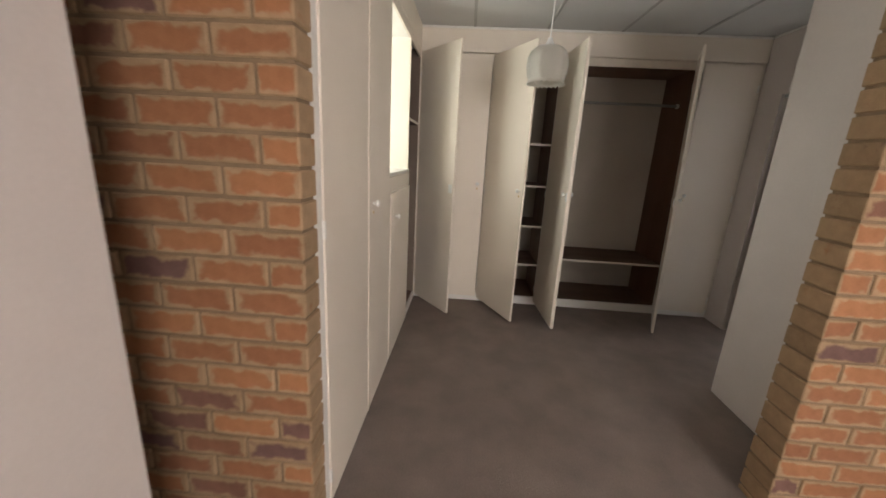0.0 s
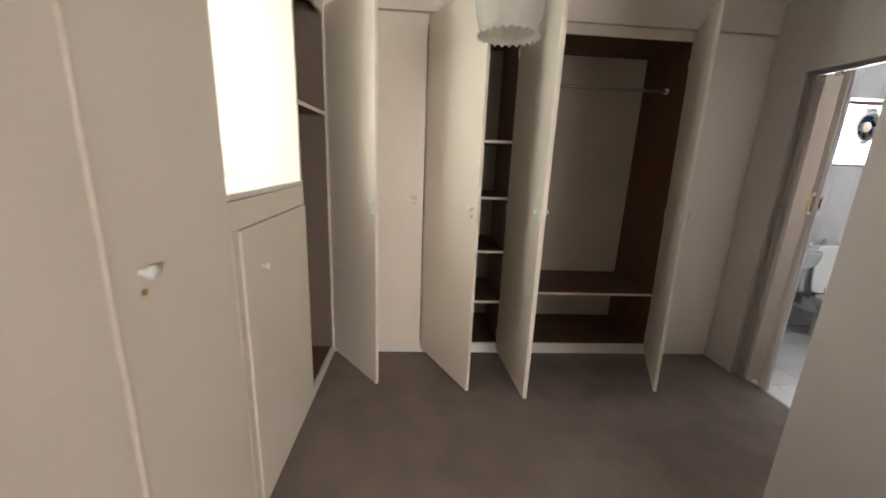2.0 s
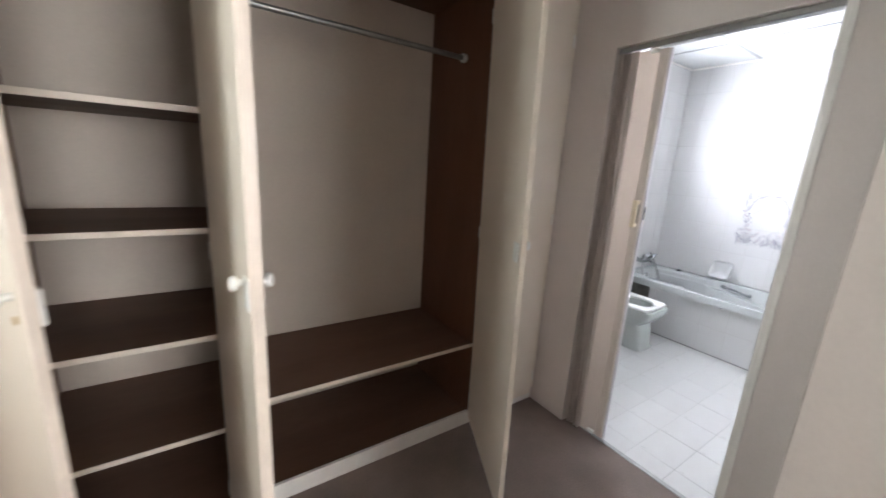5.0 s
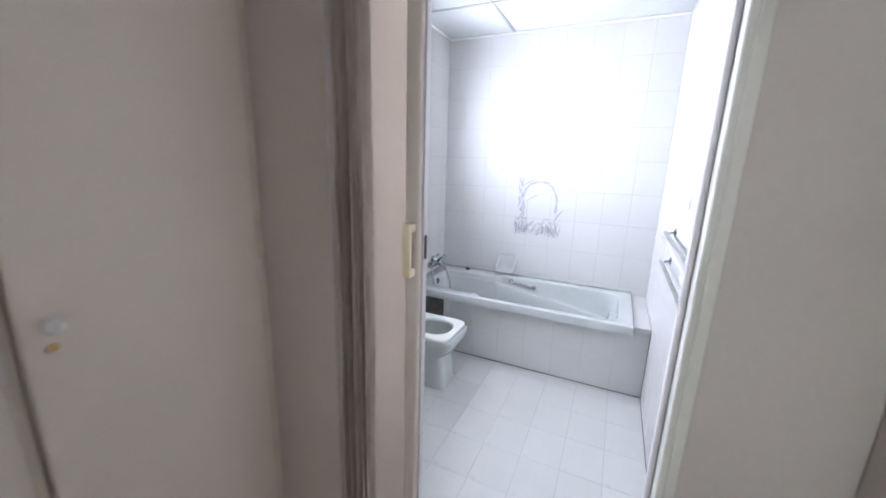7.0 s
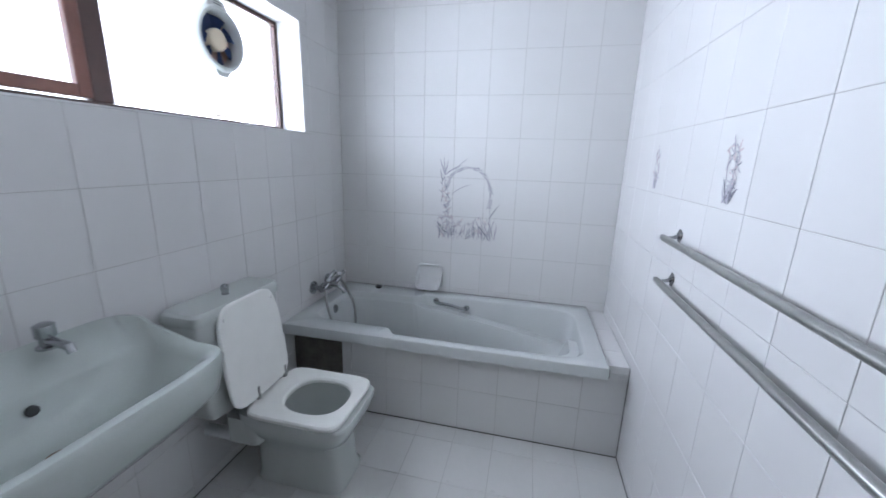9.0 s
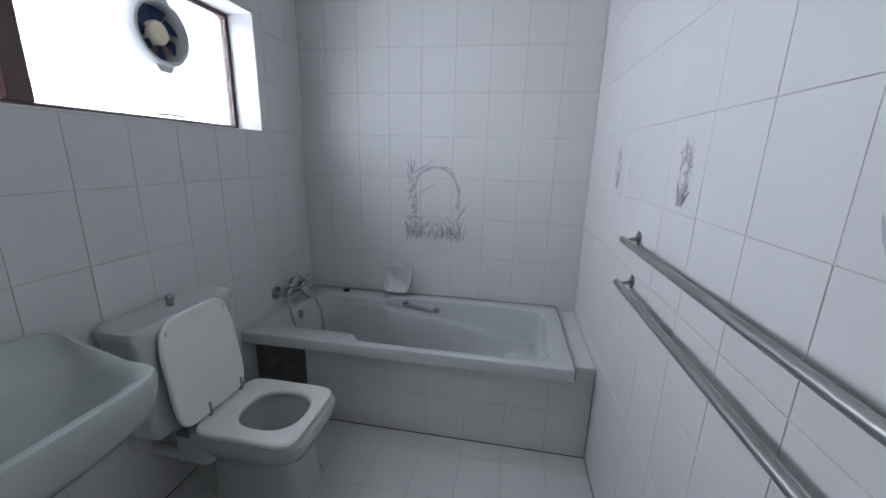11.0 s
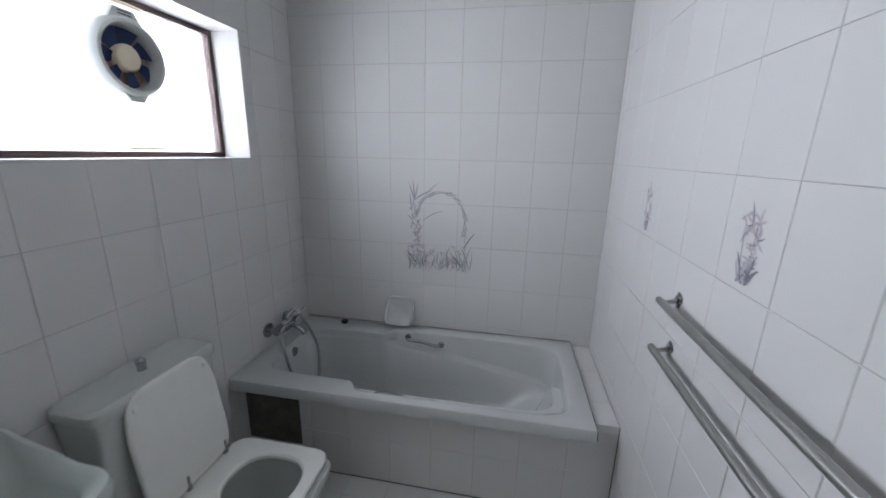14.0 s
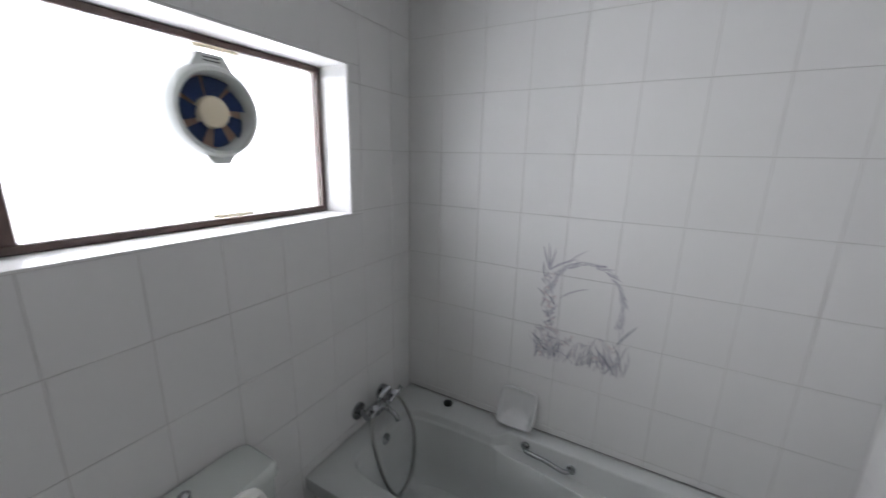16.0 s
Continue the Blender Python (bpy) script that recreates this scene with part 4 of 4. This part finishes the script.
# ---- washbasin ----
def washbasin():
    w = thing("washbasin", (3.02, 3.9, 0.8), "pale green-white wall basin with rust-stained drain", "washbasin")
    x, n = 3.04, 96
    at = Vector((x, 3.9, 0.8))

    def outer(a, y0, z, e=7.0, back=0.0):
        r = ring(x, (y0 + 4.126) / 2, a, (4.126 - y0) / 2, z, e, n)
        for p in r:
            p.z += back * smoothstep(3.93, 4.03, p.y)
            p.y -= 0.018 * (1 - ((p.x - x) / a) ** 2) * smoothstep(3.9, 3.7, p.y)
            p.z = p.z
        return r

    def bowl(a, y0, y1, z, e):
        return ring(x, (y0 + y1) / 2, a, (y1 - y0) / 2, z, e, n)
    rings = [outer(0.13, 3.90, 0.62, 5), outer(0.20, 3.83, 0.63, 5), outer(0.27, 3.745, 0.675, 6), outer(0.300, 3.712, 0.72), outer(0.309, 3.700, 0.79, 7, 0.06), outer(0.310, 3.697, 0.815, 7, 0.06),
             outer(0.304, 3.702, 0.828, 7, 0.06), outer(0.294, 3.712, 0.828, 7, 0.06),
             bowl(0.272, 3.728, 4.015, 0.818, 5.5), bowl(0.262, 3.736, 4.008, 0.800, 5), bowl(0.235, 3.758, 3.995, 0.745, 4.2), bowl(0.18, 3.79, 3.97, 0.708, 3.5), bowl(0.09, 3.84, 3.935, 0.694, 2.5), bowl(0.03, 3.872, 3.905, 0.690, 2)]
    loft("bowl", rings, BASIN, w, at, cap0=True, cap1=True)
    tube("drain", [(x - 0.03, 3.880, 0.692), (x - 0.03, 3.880, 0.7015), (x - 0.03, 3.880, 0.703)], [0.030, 0.028, 0.014], RUST, w, 20)
    tube("drain_hole", [(x - 0.03, 3.880, 0.696), (x - 0.03, 3.880, 0.7045)], [0.018, 0.016], DARK, w, 16)
    tube("overflow", [(x, 3.998, 0.775), (x, 3.990, 0.777)], [0.014, 0.012], DARK, w, 14)
    for dx in (0.09,):
        tube("tap", [(x + dx, 4.060, 0.886), (x + dx, 4.060, 0.892), (x + dx, 4.060, 0.896), (x + dx, 4.060, 0.914), (x + dx, 4.060, 0.918), (x + dx, 4.060, 0.948), (x + dx, 4.060, 0.953)],
             [0.024, 0.024, 0.017, 0.016, 0.022, 0.022, 0.014], CHROME, w, 20)
        tube("spout", [(x + dx, 4.060, 0.905), (x + dx, 4.03, 0.905), (x + dx, 3.985, 0.899), (x + dx, 3.978, 0.884)], [0.013, 0.012, 0.011, 0.010], CHROME, w, 14)
    tube("trap", smooth_path([(x - 0.02, 3.95, 0.63), (x - 0.02, 3.95, 0.52), (x - 0.02, 4.0, 0.46), (x - 0.02, 4.128, 0.46)], 6), 0.02, WHITE, w, 14)
    return w


washbasin()


# ---- towel rails ----
def towel_rail(z):
    r = thing("towel_rail", (3.36, 2.42, z), "dull metal towel rail on white tiles", "towel rail", "towel rails")
    y0, y1 = IN_S + 0.047, IN_S + 0.002
    tagged(tube("bar", [(2.78, y0, z), (3.925, y0, z)], 0.0112, ALU, r, 14), "dull aluminium bar")
    for x in (2.80, 3.900):
        tube("bracket", smooth_path([(x, y0, z), (x, y0 - 0.025, z + 0.006), (x, y1, z + 0.014)], 5), 0.007, CHROME, r, 10)
        tube("mount", [(x, y1 - 0.001, z + 0.014), (x, y1 + 0.008, z + 0.014)], [0.016, 0.013], CHROME, r, 16)
        bm = bmesh.new()
        add_box(bm, x - 0.009, x + 0.009, y1, y1 + 0.006, z - 0.012, z + 0.036, 0.003, 2)
        finish("back_plate", bm, CHROME, r, Vector((x, y1, z)), True)
    return r


towel_rail(1.143)
towel_rail(0.988)


# ---- printed flowers on the tiles ----
def leaf(bm, base, ang, length, width, bend, wall, mi):
    """A flat curved blade printed on a wall; wall maps (across, up) to a place."""
    L, R, n = [], [], 6
    u, v = base
    for k in range(n + 1):
        t = k / n
        a = ang + bend * t
        if k:
            u += math.cos(a) * length / n
            v += math.sin(a) * length / n
        h = width * 0.4 * (math.sin(math.pi * min(1, 0.12 + 0.88 * t)) ** 0.8 + 0.06)
        L.append(bm.verts.new(wall(u - math.sin(a) * h, v + math.cos(a) * h)))
        R.append(bm.verts.new(wall(u + math.sin(a) * h, v - math.cos(a) * h)))
    for k in range(n):
        f = bm.faces.new((L[k], L[k + 1], R[k + 1], R[k]))
        f.material_index = mi
    return u, v


def flower(bm, c, size, wall, rnd):
    for k in range(5):
        a = rnd.uniform(0, 6.28)
        leaf(bm, c, a, size * rnd.uniform(0.7, 1.2), size * 0.26, rnd.uniform(-0.8, 0.8), wall, 2 if rnd.random() < 0.4 else 3)
    leaf(bm, c, rnd.uniform(0, 6.28), size * 0.8, size * 0.16, 0.5, wall, 1)


PRINTS = [PRINT_GREY, PRINT_DARK, PRINT_PINK, PRINT_PALE]


def print_object(name, bm, wall_ob, label, at):
    o = finish(name, bm, PRINTS, wall_ob, at)
    return tagged(o, label)


rnd = random.Random(5)
far = lambda u, v: Vector((IN_E - 0.0012 - rnd.random() * 0.0004, 3.265 - u, v))
bm = bmesh.new()
# the hoop: short overlapping strokes
for k in range(44):
    t = k / 43
    a = math.pi * (1.02 - 1.12 * t)
    u, v = 0.145 * math.cos(a), 1.165 + 0.175 * math.sin(a)
    if t < 0.06:
        continue
    for j in range(2):
        leaf(bm, (u + rnd.uniform(-0.007, 0.007), v + rnd.uniform(-0.007, 0.007)), a - math.pi / 2 + rnd.uniform(-0.35, 0.35), rnd.uniform(0.025, 0.05), rnd.uniform(0.004, 0.009), 0.2, far, rnd.choice((0, 3, 3)))
for k in range(16):
    leaf(bm, (0.15 + rnd.uniform(-0.006, 0.006), 1.15 - 0.016 * k), -math.pi / 2 + rnd.uniform(-0.3, 0.3), 0.028, 0.005, 0.1, far, rnd.choice((0, 3)))
# stems and blossoms at one side
for k in range(30):
    v = 0.90 + 0.013 * k
    flower(bm, (-0.145 + rnd.uniform(-0.026, 0.026), v), rnd.uniform(0.014, 0.026), far, rnd)
    leaf(bm, (-0.145 + rnd.uniform(-0.03, 0.03), v), rnd.uniform(0.7, 2.5), rnd.uniform(0.03, 0.06), 0.005, rnd.uniform(-0.7, 0.7), far, rnd.choice((0, 1)))
for a, ln in ((1.9, 0.11), (1.6, 0.12), (1.35, 0.10), (0.8, 0.13)):
    leaf(bm, (-0.15, 1.29), a, ln, 0.009, rnd.uniform(-0.5, 0.3), far, 0)
leaf(bm, (-0.10, 1.17), 0.9, 0.14, 0.006, -0.7, far, 0)
leaf(bm, (-0.08, 1.33), 0.95, 0.10, 0.005, -0.4, far, 0)
leaf(bm, (0.14, 1.02), 1.1, 0.12, 0.007, -0.2, far, 1)
# grass and blossoms below
for k in range(62):
    u = rnd.uniform(-0.185, 0.185)
    leaf(bm, (u, rnd.uniform(0.875, 0.91)), rnd.uniform(0.9, 2.2), rnd.uniform(0.05, 0.15), rnd.uniform(0.004, 0.008), rnd.uniform(-0.9, 0.9), far, rnd.choice((0, 0, 1, 3)))
for k in range(24):
    flower(bm, (rnd.uniform(-0.15, 0.17), rnd.uniform(0.93, 1.03)), rnd.uniform(0.014, 0.024), far, rnd)
print_object("flower_print", bm, wall_far, "grey and pink printed flower hoop on the tiles", Vector((IN_E, 3.265, 1.1)))

for fx in (4.262, 3.655, 3.055):
    south = lambda u, v, fx=fx: Vector((fx - u, IN_S + 0.0012 + rnd.random() * 0.0004, v))
    bm = bmesh.new()
    for k in range(12):
        leaf(bm, (rnd.uniform(-0.02, 0.02), 1.293), 1.57 + rnd.uniform(-0.75, 0.75), rnd.uniform(0.04, 0.08), 0.010, rnd.uniform(-0.5, 0.5), south, rnd.choice((0, 0, 1, 3)))
    leaf(bm, (0.01, 1.30), 1.45, 0.15, 0.004, 0.12, south, 0)
    leaf(bm, (-0.01, 1.30), 1.75, 0.14, 0.004, -0.12, south, 0)
    leaf(bm, (-0.03, 1.38), 1.15, 0.06, 0.008, -0.4, south, 0)
    leaf(bm, (0.0, 1.42), 1.7, 0.055, 0.009, 0.3, south, 0)
    for k in range(9):
        flower(bm, (rnd.uniform(-0.025, 0.025), 1.345 + 0.012 * k), rnd.uniform(0.018, 0.034), south, rnd)
    print_object("flower_print", bm, wall_rail, "pink and grey printed lily on a tile", Vector((fx, IN_S, 1.38)))


# ---- bath surround ----
apron = structure_boxes("wall_bath_apron", [
    (4.1878, 4.222, 2.372, 3.812, 0, 0.446), (4.1878, 4.222, 3.812, IN_N, 0, 0.10), (4.192, IN_E, 2.372, 2.470, 0.446, 0.478)], GROUT, "white tiled bath panel with an open service hole", "bath panel")
# thin dark sheet added close behind the hole, in place of the deep cavity
structure_boxes("cavity_lining", [(4.224, 4.230, 3.814, IN_N, 0.10, 0.445)], CAVITY, "dark cement-like sheet added behind the open bath panel", "cavity")
tube_ob = tube("waste_pipe", smooth_path([(4.45, 3.70, 0.10), (4.45, 3.85, 0.07), (4.40, 4.0, 0.05), (4.40, 4.128, 0.05)], 5), 0.02, WHITE, None, 12)
tagged(tube_ob, "dusty white waste pipe under the bath", "pipe")

SEAL = mat("dirty_sealant", (0.07, 0.065, 0.06), 0.8, scale=30, vary=0.4, bump=0.3)
structure_boxes("trim_sealant", [
    (4.120, IN_E - 0.001, 2.4702, 2.4716, 0.455, 0.495), (4.1832, 4.1855, IN_S + 0.004, 3.81, 0.0002, 0.005), (2.50, 4.186, IN_N - 0.003, IN_N - 0.0002, 0.0002, 0.004),
    (4.1838, 4.1858, IN_S + 0.0005, IN_S + 0.003, 0.0, 0.482), (2.50, 4.186, IN_S + 0.0002, IN_S + 0.003, 0.0002, 0.004), (IN_E - 0.0025, IN_E - 0.0005, 2.475, 4.12, 0.5052, 0.508)],
    SEAL, "dark dirty sealant along the bath and floor", "sealant")

# ---- tiles and bricks, piece by piece ----
TILE_MESH = {}


def slab(name, w, h, t, material, bev=0.0007):
    """A thin tile in local x (across), z (up), facing -y."""
    key = (name, round(w, 3), round(h, 3), round(t, 3), material.name)
    if key not in TILE_MESH:
        me = bpy.data.meshes.new(name)
        a, b = w / 2, h / 2
        v = [(-a, 0, -b), (a, 0, -b), (a, 0, b), (-a, 0, b),
             (-a, -t + bev, -b), (a, -t + bev, -b), (a, -t + bev, b), (-a, -t + bev, b),
             (-a + bev, -t, -b + bev), (a - bev, -t, -b + bev), (a - bev, -t, b - bev), (-a + bev, -t, b - bev)]
        f = [(8, 9, 10, 11)]
        for i in range(4):
            j = (i + 1) % 4
            f += [(i, j, 4 + j, 4 + i), (4 + i, 4 + j, 8 + j, 8 + i)]
        me.from_pydata(v, [], f)
        me.materials.append(material)
        TILE_MESH[key] = me
    return TILE_MESH[key]


trnd = random.Random(11)


def lay(parent, m, us, vs, material, holes=(), t=0.006, joint=0.0018):
    """Tiles on the plane m (x across, z up, facing its -y), between the cuts us and vs, leaving the holes open."""
    for u0, u1 in zip(us, us[1:]):
        for v0, v1 in zip(vs, vs[1:]):
            pieces = [(u0, u1, v0, v1)]
            for a0, a1, b0, b1 in holes:
                out = []
                for p0, p1, q0, q1 in pieces:
                    if p1 <= a0 or p0 >= a1 or q1 <= b0 or q0 >= b1:
                        out.append((p0, p1, q0, q1))
                        continue
                    if q0 < b0:
                        out.append((p0, p1, q0, b0))
                    if q1 > b1:
                        out.append((p0, p1, b1, q1))
                    lo, hi = max(q0, b0), min(q1, b1)
                    if p0 < a0:
                        out.append((p0, a0, lo, hi))
                    if p1 > a1:
                        out.append((a1, p1, lo, hi))
                pieces = out
            for p0, p1, q0, q1 in pieces:
                if p1 - p0 < 0.012 or q1 - q0 < 0.012:
                    continue
                ob = new("tile", slab("tile", p1 - p0 - joint, q1 - q0 - joint, t, material))
                tilt = pose(0, 0, 0, trnd.uniform(-0.08, 0.08), 0, trnd.uniform(-0.08, 0.08))
                ob.matrix_basis = m @ Matrix.Translation(((p0 + p1) / 2, trnd.uniform(-0.0003, 0.0003), (q0 + q1) / 2)) @ tilt
                under(parent, ob)


def cuts(a, b, first, step):
    out = [a]
    v = first
    while v < b - 0.01:
        if v > a + 0.01:
            out.append(v)
        v += step
    return out + [b]


ROW = 0.245
rows = sorted(round(H - ROW * i, 4) for i in range(11) if H - ROW * i > 0.02)
rows = [0.0] + rows
# far wall: across runs towards -y
m_far = Matrix.Translation((IN_E + 0.006, 0, 0)) @ pose(0, 0, 0, 0, 0, -90)
lay(wall_far, m_far, [-v for v in reversed(cuts(IN_S, IN_N, IN_S + 0.198, 0.198))], [r for r in rows if r > 0.25], TILE)
m_win = Matrix.Translation((0, IN_N + 0.006, 0))
lay(wall_win, m_win, cuts(2.49, IN_E, 3.712 - 0.2 * 6, 0.2), rows, TILE, [(WX0 - 0.006, WX1 + 0.006, WZ0 - 0.006, WZ1 + 0.006)])
m_rail = Matrix.Translation((0, IN_S - 0.006, 0)) @ pose(0, 0, 0, 0, 0, 180)
lay(wall_rail, m_rail, [-v for v in reversed(cuts(2.49, IN_E, 3.355 - 0.2 * 4, 0.2))], rows, TILE)
m_floor = pose(0, 0, -0.006, -90)
lay(bath_floor, m_floor, cuts(2.452, 4.192, 4.08 - 0.25 * 6, 0.25), [v for v in cuts(IN_S, IN_N, IN_S + 0.198, 0.198)], FLOOR_TILE, [(0, 2.492, 0, 2.519), (0, 2.492, 3.31, 5)])
m_apron = Matrix.Translation((4.192, 0, 0)) @ pose(0, 0, 0, 0, 0, -90)
lay(apron, m_apron, [-v for v in reversed(cuts(IN_S + 0.002, 3.812, IN_S + 0.198, 0.198))], [0.0, 0.235, 0.446], TILE)
lay(apron, m_apron, [-0.001 - IN_N + 0.001, -3.965, -3.812], [0.0, 0.10], TILE)
m_ledge = pose(0, 0, 0.478, -90)
lay(apron, m_apron, [-2.4695, -2.3725], [0.446, 0.478], TILE)
lay(apron, m_ledge, cuts(4.186, IN_E - 0.001, 4.34, 0.25), [2.3725, 2.4695], TILE)


BL, BHH, BD = 0.222, 0.0785, 0.106
CO = 0.0899


def brick_mesh(w, d):
    key = ("brick", round(w, 3), round(d, 3))
    if key not in TILE_MESH:
        bm = bmesh.new()
        add_box(bm, -w / 2, w / 2, -d / 2, d / 2, -BHH / 2, BHH / 2, 0.004, 1)
        me = bpy.data.meshes.new("brick")
        bm.to_mesh(me)
        bm.free()
        me.materials.append(BRICK)
        TILE_MESH[key] = me
    return TILE_MESH[key]


def brick_pier(name, x0, x1, y, deep, edge, label):
    """Brick facing at y, laid in stretcher bond from its free edge at x0 (edge +1) or x1 (edge -1)."""
    p = structure(name, x0 + 0.008, x1 - 0.008, y + 0.008, y + deep - 0.008, 0, H, MORTAR, label)
    for c in range(-1, 28):
        z = 0.029 + c * CO + BHH / 2
        if z + BHH / 2 > H:
            break
        pos = 0.0
        length = x1 - x0
        first = True
        while pos < length - 0.02:
            w = BD if (first and c % 2) else BL
            w = min(w, length - pos)
            cx = x0 + pos + w / 2 if edge > 0 else x1 - pos - w / 2
            ob = new("brick", brick_mesh(w, deep if first else min(BD, deep)))
            ob.matrix_basis = Matrix.Translation((cx, y + (deep if first else min(BD, deep)) / 2 + trnd.uniform(-0.0015, 0.0015), z)) @ pose(0, 0, 0, 0, trnd.uniform(-0.3, 0.3), trnd.uniform(-0.3, 0.3))
            under(p, ob)
            pos += w + 0.0105
            first = False
    return p


brick_pier("wall_brick_west", -1.50, -0.509, 1.005, 0.106, -1, "orange face brick pier with recessed buff mortar")
brick_pier("wall_brick_east", 1.307, 2.08, 1.352, 0.150, 1, "orange face brick pier with recessed buff mortar")
